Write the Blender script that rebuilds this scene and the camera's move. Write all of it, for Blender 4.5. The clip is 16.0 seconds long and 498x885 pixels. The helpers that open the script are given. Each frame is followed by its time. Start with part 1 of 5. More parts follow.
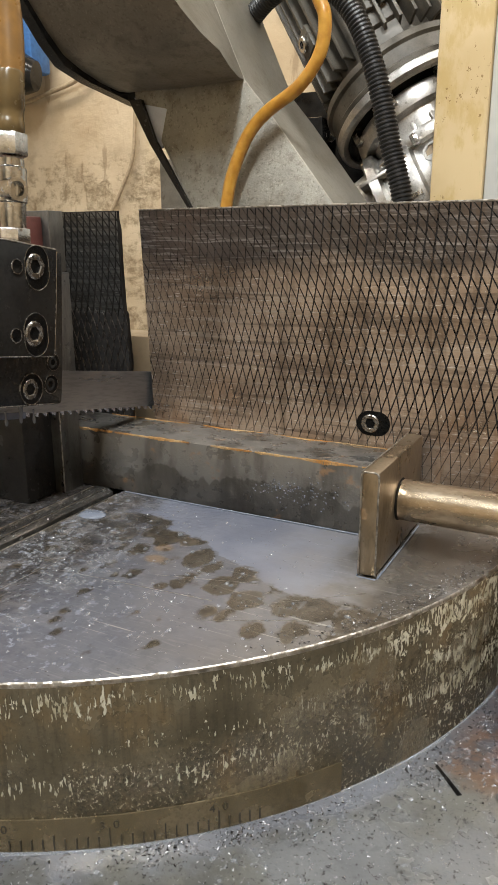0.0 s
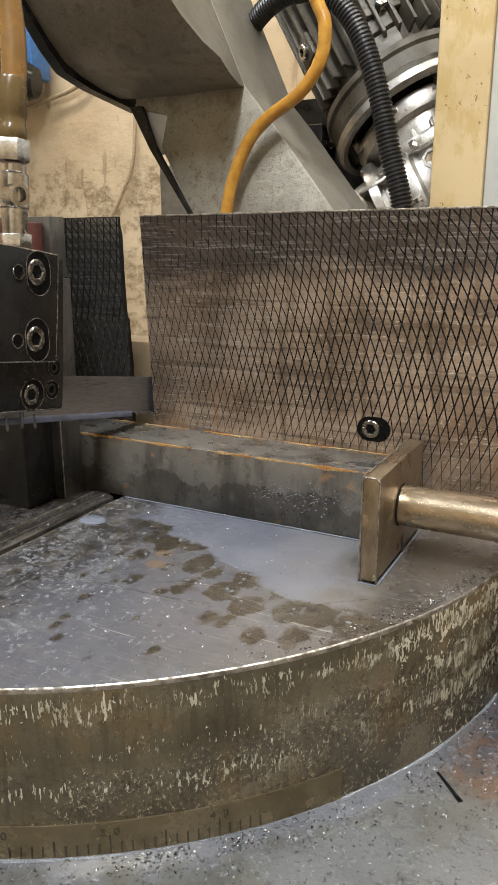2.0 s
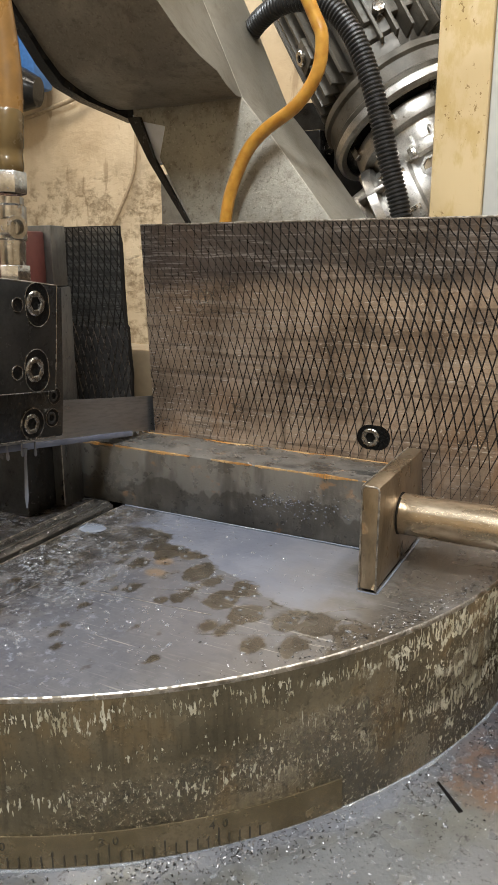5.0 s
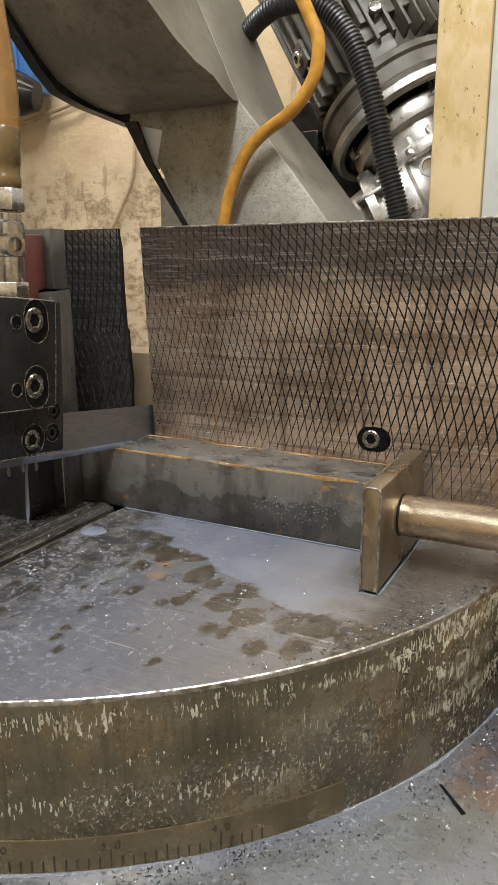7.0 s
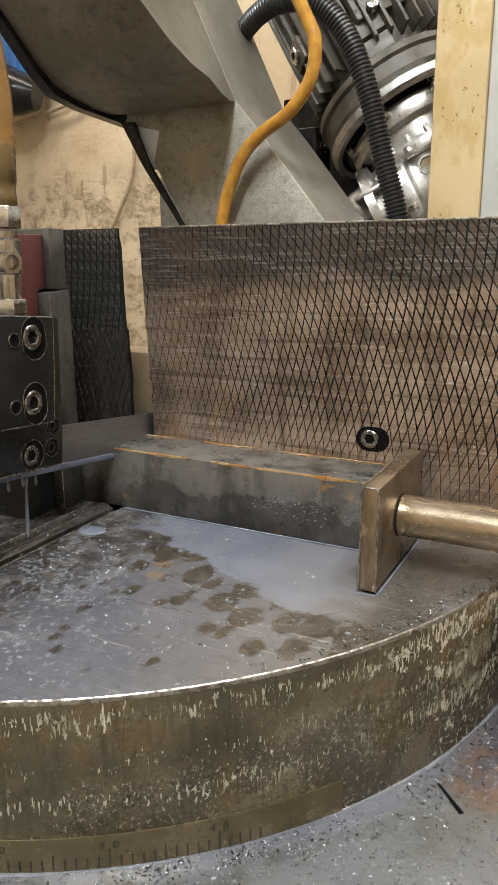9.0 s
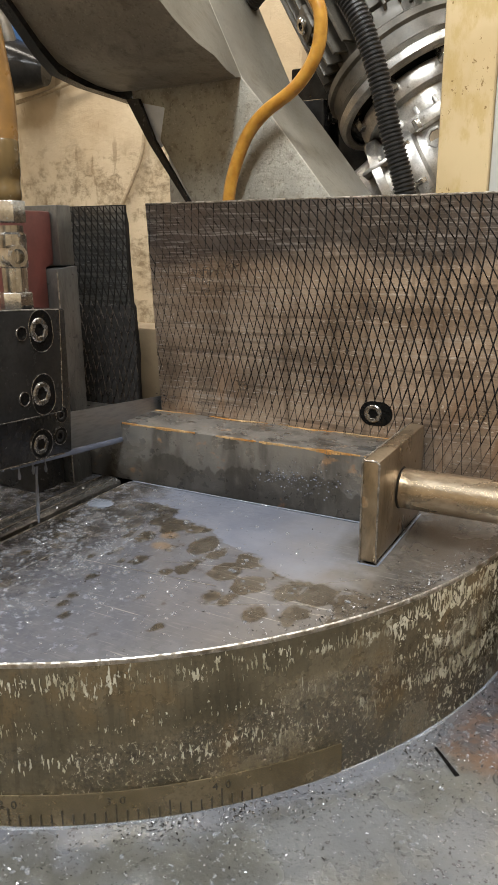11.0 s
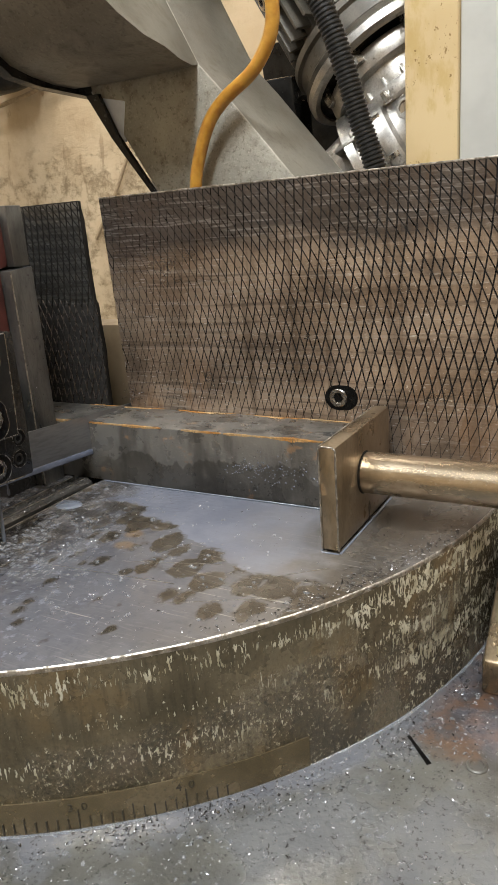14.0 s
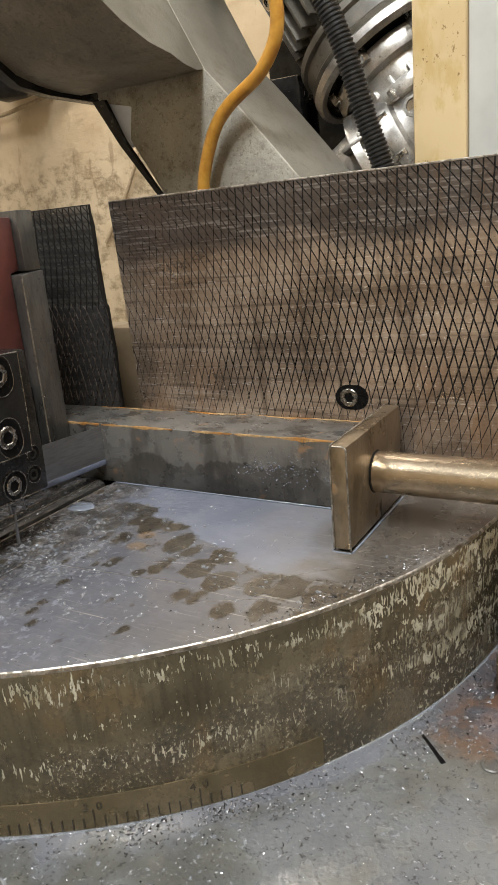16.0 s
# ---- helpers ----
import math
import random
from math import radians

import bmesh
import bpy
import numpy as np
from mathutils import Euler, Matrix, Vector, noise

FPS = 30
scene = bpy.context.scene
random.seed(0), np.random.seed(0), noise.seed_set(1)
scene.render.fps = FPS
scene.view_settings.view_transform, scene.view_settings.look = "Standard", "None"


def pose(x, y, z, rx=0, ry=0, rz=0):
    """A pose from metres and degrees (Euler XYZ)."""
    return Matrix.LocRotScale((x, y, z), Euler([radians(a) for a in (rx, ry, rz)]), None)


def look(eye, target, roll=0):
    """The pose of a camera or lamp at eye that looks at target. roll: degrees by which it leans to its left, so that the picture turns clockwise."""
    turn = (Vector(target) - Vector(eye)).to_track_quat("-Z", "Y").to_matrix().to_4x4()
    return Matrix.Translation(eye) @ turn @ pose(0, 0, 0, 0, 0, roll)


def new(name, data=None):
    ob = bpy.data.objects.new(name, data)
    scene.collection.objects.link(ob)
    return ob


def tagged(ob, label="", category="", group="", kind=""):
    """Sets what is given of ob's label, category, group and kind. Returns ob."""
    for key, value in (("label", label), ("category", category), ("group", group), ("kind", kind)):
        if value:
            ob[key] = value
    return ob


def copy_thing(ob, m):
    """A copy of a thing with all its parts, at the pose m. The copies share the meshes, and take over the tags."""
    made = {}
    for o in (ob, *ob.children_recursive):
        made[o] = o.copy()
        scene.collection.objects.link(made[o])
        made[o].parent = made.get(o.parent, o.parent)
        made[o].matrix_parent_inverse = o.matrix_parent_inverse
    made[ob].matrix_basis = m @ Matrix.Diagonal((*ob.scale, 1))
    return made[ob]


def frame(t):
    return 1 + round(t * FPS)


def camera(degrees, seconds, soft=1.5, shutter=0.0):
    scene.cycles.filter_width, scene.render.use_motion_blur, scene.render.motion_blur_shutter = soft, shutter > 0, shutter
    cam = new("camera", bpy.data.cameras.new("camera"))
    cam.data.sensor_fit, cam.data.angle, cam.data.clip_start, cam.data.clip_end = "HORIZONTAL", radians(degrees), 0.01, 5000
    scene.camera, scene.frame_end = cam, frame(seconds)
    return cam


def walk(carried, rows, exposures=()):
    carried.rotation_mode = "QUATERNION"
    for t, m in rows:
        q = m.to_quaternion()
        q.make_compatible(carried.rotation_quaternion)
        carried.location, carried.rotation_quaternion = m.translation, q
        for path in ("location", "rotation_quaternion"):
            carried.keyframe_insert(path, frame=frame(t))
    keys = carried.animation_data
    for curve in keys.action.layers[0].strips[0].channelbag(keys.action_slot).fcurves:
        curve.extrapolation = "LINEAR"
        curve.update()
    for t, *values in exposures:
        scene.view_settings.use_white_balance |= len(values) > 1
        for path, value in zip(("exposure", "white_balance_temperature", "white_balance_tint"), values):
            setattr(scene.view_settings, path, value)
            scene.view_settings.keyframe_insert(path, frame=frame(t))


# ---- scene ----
cam = camera(37.9, 16.0, soft=1.2)
PATH = [
    (0, (0.183, -0.57, 0.225), (-0.71, 1.137, -0.313), -0.3),
    (0.5, (0.183, -0.57, 0.225), (-0.712, 1.137, -0.31), -0.3),
    (1, (0.182, -0.57, 0.226), (-0.71, 1.139, -0.306), -0.3),
    (1.5, (0.182, -0.57, 0.225), (-0.71, 1.14, -0.302), -0.2),
    (2, (0.182, -0.571, 0.225), (-0.71, 1.141, -0.298), -0.2),
    (2.5, (0.182, -0.57, 0.225), (-0.711, 1.142, -0.294), -0.2),
    (3, (0.182, -0.571, 0.225), (-0.712, 1.143, -0.29), -0.2),
    (3.5, (0.182, -0.571, 0.226), (-0.712, 1.144, -0.287), -0.2),
    (4, (0.183, -0.571, 0.226), (-0.713, 1.144, -0.283), -0.1),
    (6.5, (0.182, -0.571, 0.226), (-0.714, 1.147, -0.272), -0.4),
    (7, (0.182, -0.571, 0.225), (-0.714, 1.147, -0.27), -0.4),
    (7.5, (0.182, -0.571, 0.225), (-0.712, 1.148, -0.271), -0.3),
    (8, (0.182, -0.571, 0.225), (-0.714, 1.147, -0.27), -0.4),
    (8.5, (0.182, -0.571, 0.225), (-0.713, 1.148, -0.27), -0.4),
    (9, (0.183, -0.571, 0.226), (-0.712, 1.146, -0.272), -0.4),
    (9.5, (0.186, -0.574, 0.224), (-0.704, 1.145, -0.279), -0.2),
    (10, (0.19, -0.578, 0.225), (-0.719, 1.114, -0.33), -0.3),
    (12.5, (0.201, -0.566, 0.224), (-0.742, 1.11, -0.324), -1.5),
    (13, (0.227, -0.546, 0.221), (-0.719, 1.118, -0.36), -3.9),
    (13.5, (0.227, -0.546, 0.221), (-0.725, 1.113, -0.361), -4.1),
    (14, (0.226, -0.547, 0.222), (-0.73, 1.111, -0.36), -4.4),
    (14.5, (0.228, -0.548, 0.221), (-0.737, 1.106, -0.355), -4.7),
    (15, (0.228, -0.548, 0.221), (-0.745, 1.102, -0.354), -4.9),
    (15.5, (0.227, -0.547, 0.221), (-0.752, 1.099, -0.354), -5.1),
    (16, (0.227, -0.548, 0.221), (-0.757, 1.096, -0.353), -5.2),
]
walk(cam, [(t, look(eye, target, roll)) for t, eye, target, roll in PATH])


# ---------------------------------------------------------------- motion of the saw bow
PIVOT = Vector((0.0, 0.4691, 0.0468))
DROP = [(0.0, 0.0), (2.0, 0.0), (2.4, 0.10), (3.0, 0.47), (3.5, 0.70), (4.0, 0.91), (6.5, 1.85), (7.0, 2.08), (7.5, 2.31), (8.0, 2.53), (8.5, 2.79),
        (9.0, 3.05), (9.5, 3.37), (10.0, 3.59), (12.5, 4.76), (13.0, 4.95), (13.5, 5.19), (14.0, 5.36), (14.5, 5.56), (15.0, 5.83), (15.5, 6.05), (16.0, 6.29)]
BLADE_X, BLADE_TILT = -0.225, -9.3

# ---------------------------------------------------------------- world and light
world = bpy.data.worlds.new("world")
scene.world = world
world.use_nodes = True
world.node_tree.nodes["Background"].inputs[0].default_value = (0.75, 0.85, 1.0, 1)
world.node_tree.nodes["Background"].inputs[1].default_value = 0.02
scene.view_settings.exposure = 0.0


# ---------------------------------------------------------------- materials
def nodes_of(name):
    m = bpy.data.materials.new(name)
    m.use_nodes = True
    nt = m.node_tree
    return m, nt, nt.nodes["Principled BSDF"]


class Mix:
    """Small helper for node graphs in object space."""

    def __init__(self, name):
        self.m, self.nt, self.b = nodes_of(name)
        self.co = self.nt.nodes.new("ShaderNodeTexCoord").outputs["Object"]

    def mapped(self, scale=(1, 1, 1), rot=(0, 0, 0), loc=(0, 0, 0)):
        n = self.nt.nodes.new("ShaderNodeMapping")
        n.inputs["Scale"].default_value, n.inputs["Location"].default_value = scale, loc
        n.inputs["Rotation"].default_value = [radians(a) for a in rot]
        self.nt.links.new(self.co, n.inputs["Vector"])
        return n.outputs[0]

    def noise(self, scale, detail=4, stretch=(1, 1, 1), rough=0.55, loc=(0, 0, 0), rot=(0, 0, 0), distortion=0.0):
        n = self.nt.nodes.new("ShaderNodeTexNoise")
        n.inputs["Scale"].default_value, n.inputs["Detail"].default_value, n.inputs["Roughness"].default_value = scale, detail, rough
        n.inputs["Distortion"].default_value = distortion
        self.nt.links.new(self.mapped(stretch, rot, loc), n.inputs["Vector"])
        return n.outputs["Fac"]

    def voronoi(self, scale, stretch=(1, 1, 1), feature="F1", loc=(0, 0, 0)):
        n = self.nt.nodes.new("ShaderNodeTexVoronoi")
        n.feature = feature
        n.inputs["Scale"].default_value = scale
        self.nt.links.new(self.mapped(stretch, loc=loc), n.inputs["Vector"])
        return n.outputs["Distance"]

    def axis(self, which):
        n = self.nt.nodes.new("ShaderNodeSeparateXYZ")
        self.nt.links.new(self.co, n.inputs[0])
        return n.outputs[which]

    def rng(self, fac, lo, hi, a=0.0, b=1.0):
        n = self.nt.nodes.new("ShaderNodeMapRange")
        n.interpolation_type = "SMOOTHSTEP"
        self.nt.links.new(fac, n.inputs[0])
        for i, v in enumerate((lo, hi, a, b)):
            n.inputs[i + 1].default_value = v
        return n.outputs[0]

    def math(self, op, a, b=None):
        n = self.nt.nodes.new("ShaderNodeMath")
        n.operation = op
        for i, v in enumerate((a, b)):
            if v is None:
                continue
            if isinstance(v, (int, float)):
                n.inputs[i].default_value = v
            else:
                self.nt.links.new(v, n.inputs[i])
        return n.outputs[0]

    def col(self, fac, a, b):
        n = self.nt.nodes.new("ShaderNodeMix")
        n.data_type = "RGBA"
        if isinstance(fac, (int, float)):
            n.inputs[0].default_value = fac
        else:
            self.nt.links.new(fac, n.inputs[0])
        for i, v in ((6, a), (7, b)):
            if isinstance(v, tuple):
                n.inputs[i].default_value = (*v, 1)
            else:
                self.nt.links.new(v, n.inputs[i])
        return n.outputs[2]

    def val(self, fac, a, b):
        n = self.nt.nodes.new("ShaderNodeMix")
        self.nt.links.new(fac, n.inputs[0])
        for i, v in ((2, a), (3, b)):
            if isinstance(v, (int, float)):
                n.inputs[i].default_value = v
            else:
                self.nt.links.new(v, n.inputs[i])
        return n.outputs[0]

    def done(self, color=None, rough=None, metal=None, bump=None, strength=0.3, dist=0.001, coat=None, spec=None):
        for key, v in (("Base Color", color), ("Roughness", rough), ("Metallic", metal), ("Coat Weight", coat), ("Specular IOR Level", spec)):
            if v is None:
                continue
            if isinstance(v, tuple):
                self.b.inputs[key].default_value = (*v, 1)
            elif isinstance(v, (int, float)):
                self.b.inputs[key].default_value = v
            else:
                self.nt.links.new(v, self.b.inputs[key])
        if coat is not None:
            self.b.inputs["Coat Roughness"].default_value = 0.06
        if bump is not None:
            n = self.nt.nodes.new("ShaderNodeBump")
            n.inputs["Strength"].default_value, n.inputs["Distance"].default_value = strength, dist
            self.nt.links.new(bump, n.inputs["Height"])
            self.nt.links.new(n.outputs[0], self.b.inputs["Normal"])
        return self.m


def metal(name, a, b, rough=(0.3, 0.5), metallic=0.9, scale=30, stretch=(1, 1, 1), fine=400, bump=0.15, spots=None, spot_scale=60, spot_cut=(0.62, 0.7), spec=None):
    """Worn metal: two tones at a coarse scale, grain at a fine one, and optional spots of dirt or rust."""
    k = Mix(name)
    big, small = k.noise(scale, 5, stretch), k.noise(fine, 3, stretch)
    c = k.col(k.rng(big, 0.35, 0.65), a, b)
    c = k.col(k.math("MULTIPLY", k.rng(small, 0.4, 0.75), 0.35), c, tuple(v * 0.45 for v in a))
    r = k.rng(big, 0.3, 0.7, rough[0], rough[1])
    mt = metallic
    if spots:
        s = k.rng(k.noise(spot_scale, 6, loc=(3, 1, 7)), *spot_cut)
        c, r = k.col(s, c, spots), k.val(s, r, 0.75)
        mt = k.val(s, float(metallic), 0.1)
    return k.done(c, r, mt, small, bump, 0.0006, spec=spec)


def plain(name, color, rough=0.5, metallic=0.0, bump=0.1, scale=80, var=0.25, spec=None):
    k = Mix(name)
    n, f = k.noise(scale, 4), k.noise(scale * 9, 2)
    c = k.col(k.rng(n, 0.35, 0.7), color, tuple(v * (1 - var) for v in color))
    return k.done(c, k.rng(n, 0.3, 0.7, rough * 0.85, min(1, rough * 1.2)), metallic, f, bump, 0.0005, spec=spec)


def make_table_top():
    """Ground steel, part covered by milky coolant, with drying brown blotches and scratches."""
    k = Mix("wet table steel")
    x, y = k.axis(0), k.axis(1)
    big, mid, fine = k.noise(9, 4, loc=(0.4, 0.2, 0)), k.noise(42, 3, (1, 0.8, 1)), k.noise(300, 3, (0.25, 2, 1), rot=(0, 0, 30))
    steel = k.col(k.rng(big, 0.35, 0.65), (0.125, 0.108, 0.085), (0.20, 0.175, 0.14))
    steel = k.col(k.math("MULTIPLY", k.rng(fine, 0.52, 0.72), 0.4), steel, (0.34, 0.31, 0.26))
    wob = k.math("MULTIPLY", k.math("SUBTRACT", k.noise(34, 4, loc=(2, 5, 0)), 0.5), 0.052)
    # pool along the bar: x and y are from the table's centre
    edge = k.rng(x, 0.09, 0.30, 0.0, 0.078)
    depth = k.math("ADD", k.math("ADD", k.math("ADD", y, edge), wob), 0.124)
    pool = k.rng(depth, -0.004, 0.003)
    pool = k.math("MULTIPLY", pool, k.rng(k.math("ADD", x, wob), 0.082, 0.125))
    pool = k.math("MULTIPLY", pool, k.rng(k.math("ADD", x, k.math("MULTIPLY", wob, 2.0)), 0.29, 0.355, 1.0, 0.22))
    # dry islands: joined up below the pool, then single spots in the film
    cell = k.voronoi(44, (1.25, 0.8, 1), loc=(0.3, 0.1, 0))
    dryness = k.rng(depth, -0.105, -0.004, -0.08, 0.36)
    rag = k.math("MULTIPLY", k.math("SUBTRACT", k.noise(75, 4, loc=(1, 2, 2)), 0.5), 0.75)
    islands = k.rng(k.math("SUBTRACT", k.math("ADD", cell, rag), dryness), 0.18, 0.36)
    zone = k.math("MULTIPLY", k.rng(k.math("ADD", x, wob), 0.10, 0.15), k.rng(k.math("ADD", x, wob), 0.32, 0.36, 1.0, 0.0))
    veil = k.math("MULTIPLY", k.rng(k.noise(17, 6, loc=(1.3, 0.1, 0), distortion=0.4, rough=0.6), 0.44, 0.68), 0.55)
    spotty = k.math("MULTIPLY", k.rng(k.math("ADD", k.voronoi(62, loc=(0.7, 0.2, 0)), k.math("MULTIPLY", k.noise(90, 3), 0.5)), 0.50, 0.72), 0.42)
    veil = k.math("MULTIPLY", veil, k.rng(x, 0.08, 0.30, 0.55, 1.0))
    veil = k.math("MAXIMUM", veil, k.math("MULTIPLY", spotty, k.rng(x, 0.30, 0.34, 1.0, 0.2)))
    film = k.val(zone, k.math("MULTIPLY", veil, k.rng(k.noise(58, 5, (1, 0.8, 1), loc=(9, 4, 1), rough=0.62), 0.41, 0.57, 1.0, 0.45)), k.math("MULTIPLY", islands, 0.56))
    film = k.math("MAXIMUM", k.math("MULTIPLY", pool, 0.92), film)
    # spattered beads where the guide drips, with bluish reflection specks painted in
    drip = k.math("MULTIPLY", k.rng(k.math("ADD", x, k.math("MULTIPLY", y, 0.3)), 0.02, 0.16, 1.0, 0.0), k.rng(k.noise(190, 4, (1, 0.8, 1), loc=(2, 0, 0), rough=0.65), 0.56, 0.66))
    drip = k.math("MULTIPLY", drip, k.math("SUBTRACT", 1.0, pool))
    dry = k.math("MULTIPLY", k.math("SUBTRACT", 1.0, film), k.rng(k.noise(11, 4, loc=(7, 3, 1)), 0.35, 0.6))
    c = k.col(k.math("MULTIPLY", dry, 0.7), steel, (0.125, 0.098, 0.066))
    grime = k.rng(k.noise(130, 5, (1, 1, 1), loc=(6, 2, 0), rough=0.65), 0.48, 0.66)
    c = k.col(k.math("MULTIPLY", grime, k.math("MULTIPLY", k.math("SUBTRACT", 1.0, pool), 0.5)), c, (0.055, 0.045, 0.032))
    mottle = k.math("MULTIPLY", k.rng(k.noise(58, 5, (1, 0.8, 1), loc=(9, 4, 1), rough=0.62), 0.41, 0.57), k.rng(x, 0.12, 0.26, 0.75, 0.15))
    c = k.col(mottle, c, (0.052, 0.046, 0.040))
    # milky coolant with its bluish reflection put into the colour, warmer to the right
    tint = k.rng(k.math("ADD", x, k.math("MULTIPLY", wob, 1.5)), 0.20, 0.34)
    milk = k.col(tint, (0.135, 0.145, 0.185), (0.185, 0.172, 0.165))
    c = k.col(film, c, k.col(k.math("MULTIPLY", k.rng(k.noise(25, 4, loc=(3, 9, 0)), 0.35, 0.65), 0.5), milk, (0.20, 0.21, 0.25)))
    c = k.col(k.math("MULTIPLY", drip, 0.7), c, (0.34, 0.36, 0.42))
    for sx, sy in ((0.170, -0.180), (0.177, -0.199)):
        ex, ey = k.math("SUBTRACT", x, sx), k.math("MULTIPLY", k.math("SUBTRACT", y, sy), 1.25)
        rr = k.math("SQRT", k.math("ADD", k.math("MULTIPLY", ex, ex), k.math("MULTIPLY", ey, ey)))
        c = k.col(k.rng(k.math("ADD", rr, k.math("MULTIPLY", wob, 0.2)), 0.006, 0.011, 0.55, 0.0), c, (0.27, 0.175, 0.085))
    dirt = k.rng(k.noise(420, 4, loc=(5, 1, 3), rough=0.7), 0.66, 0.72)
    c = k.col(k.math("MULTIPLY", dirt, 0.7), c, (0.03, 0.026, 0.02))
    clean = k.math("SUBTRACT", 1.0, k.math("MULTIPLY", pool, 0.85))
    scratch = k.math("MAXIMUM", k.rng(k.noise(240, 2, (0.05, 2.2, 1), rot=(0, 0, 33), loc=(1, 1, 0)), 0.67, 0.71),
                     k.math("MULTIPLY", k.rng(k.noise(300, 2, (0.06, 2.0, 1), rot=(0, 0, 12), loc=(4, 1, 0)), 0.67, 0.70), k.rng(x, 0.2, 0.28)))
    c = k.col(k.math("MULTIPLY", scratch, k.math("MULTIPLY", k.math("MULTIPLY", clean, k.math("MULTIPLY", k.rng(k.noise(15, 3, loc=(4, 4, 0)), 0.40, 0.62), k.rng(x, 0.15, 0.26, 0.2, 1.0))), 0.55)), c, (0.52, 0.48, 0.41))
    rough = k.val(film, k.rng(mid, 0.3, 0.7, 0.18, 0.36), 0.12)
    met = k.val(film, 0.7, 0.1)
    ripple = k.math("MULTIPLY", k.noise(150, 4, loc=(8, 2, 0)), k.rng(x, 0.10, 0.24, 4.2, 0.5))
    h = k.math("ADD", k.math("MULTIPLY", fine, 0.25), k.math("ADD", k.math("MULTIPLY", film, 0.6), k.math("ADD", drip, ripple)))
    return k.done(c, rough, met, h, 0.32, 0.0009)


def make_rim():
    """Oily rolled edge of the turntable: rows of upright scrapes, pitted wet band below, flaking pale paint on one flank."""
    k = Mix("oily turntable edge")
    big, vert, pit = k.noise(13, 5, rough=0.6), k.noise(130, 3, (1, 1, 0.22)), k.noise(420, 4, rough=0.65)
    z, x = k.axis(2), k.axis(0)
    base = k.col(k.rng(big, 0.35, 0.65), (0.092, 0.076, 0.048), (0.185, 0.151, 0.098))
    base = k.col(k.math("MULTIPLY", k.rng(k.noise(30, 5, (1, 1, 0.5), loc=(8, 2, 2)), 0.5, 0.66), 0.55), base, (0.18, 0.12, 0.055))
    base = k.col(k.math("MULTIPLY", k.rng(k.noise(260, 3, (1, 1, 0.08), loc=(1, 1, 6)), 0.52, 0.66), 0.4), base, (0.05, 0.042, 0.028))
    base = k.col(k.math("MULTIPLY", k.rng(pit, 0.5, 0.68), 0.5), base, (0.05, 0.042, 0.027))
    patch = k.noise(24, 4, loc=(5, 5, 5), rough=0.6)
    zz = k.math("ADD", z, k.math("MULTIPLY", k.math("SUBTRACT", patch, 0.5), 0.035))
    flank = k.rng(k.math("ADD", x, k.math("MULTIPLY", patch, 0.07)), 0.375, 0.425)
    rows = None
    for level, half, power in ((0.096, 0.013, 1.0), (0.067, 0.010, 0.62), (0.043, 0.011, 0.85)):
        one = k.rng(k.math("ABSOLUTE", k.math("SUBTRACT", zz, level)), 0.001, half, power, 0.0)
        rows = one if rows is None else k.math("MAXIMUM", rows, one)
    dense = k.math("ADD", k.math("MULTIPLY", rows, 0.15), k.math("ADD", k.math("MULTIPLY", k.noise(38, 4, loc=(2, 9, 5), rough=0.6), 0.16), k.math("MULTIPLY", flank, 0.05)))
    streak = k.rng(k.math("ADD", k.noise(560, 3, (1, 1, 0.24), rough=0.6), dense), 0.774, 0.804)
    amount = k.math("ADD", k.math("MULTIPLY", rows, 0.055), k.math("ADD", k.math("MULTIPLY", flank, 0.108), k.math("MULTIPLY", patch, 0.17)))
    chip = k.rng(k.math("ADD", k.noise(170, 6, (1, 1, 0.85), loc=(3, 3, 3), rough=0.66), amount), 0.772, 0.787)
    # fine pitting in the lower half
    pitted = k.math("MULTIPLY", k.rng(k.math("SUBTRACT", zz, k.rng(x, 0.25, 0.40, 0.0, 0.03)), 0.046, 0.064, 1.0, 0.0), k.rng(k.noise(18, 4, loc=(1, 4, 4)), 0.30, 0.46))
    grain = k.noise(430, 5, (1, 1, 0.8), loc=(9, 9, 2), rough=0.72)
    speck = k.math("MULTIPLY", k.rng(grain, 0.575, 0.64), k.rng(pitted, 0.2, 0.8, 0.05, 0.6))
    mask = k.math("MAXIMUM", k.math("MAXIMUM", chip, k.math("MULTIPLY", streak, 0.85)), speck)
    c = k.col(k.math("MULTIPLY", pitted, k.rng(grain, 0.36, 0.48, 0.75, 0.0)), base, (0.03, 0.026, 0.017))
    c = k.col(mask, c, k.col(k.rng(k.noise(60, 3), 0.4, 0.6), (0.32, 0.29, 0.20), (0.52, 0.485, 0.38)))
    h = k.math("ADD", k.math("MULTIPLY", k.math("MULTIPLY", grain, pitted), 2.0), k.math("ADD", k.math("MULTIPLY", pit, 0.25), k.math("ADD", k.math("MULTIPLY", vert, 0.5), k.math("MULTIPLY", k.math("MAXIMUM", chip, streak), -0.8))))
    return k.done(c, k.val(mask, k.rng(big, 0.3, 0.7, 0.18, 0.32), 0.5), k.val(mask, 0.5, 0.1), h, 1.0, 0.0015)


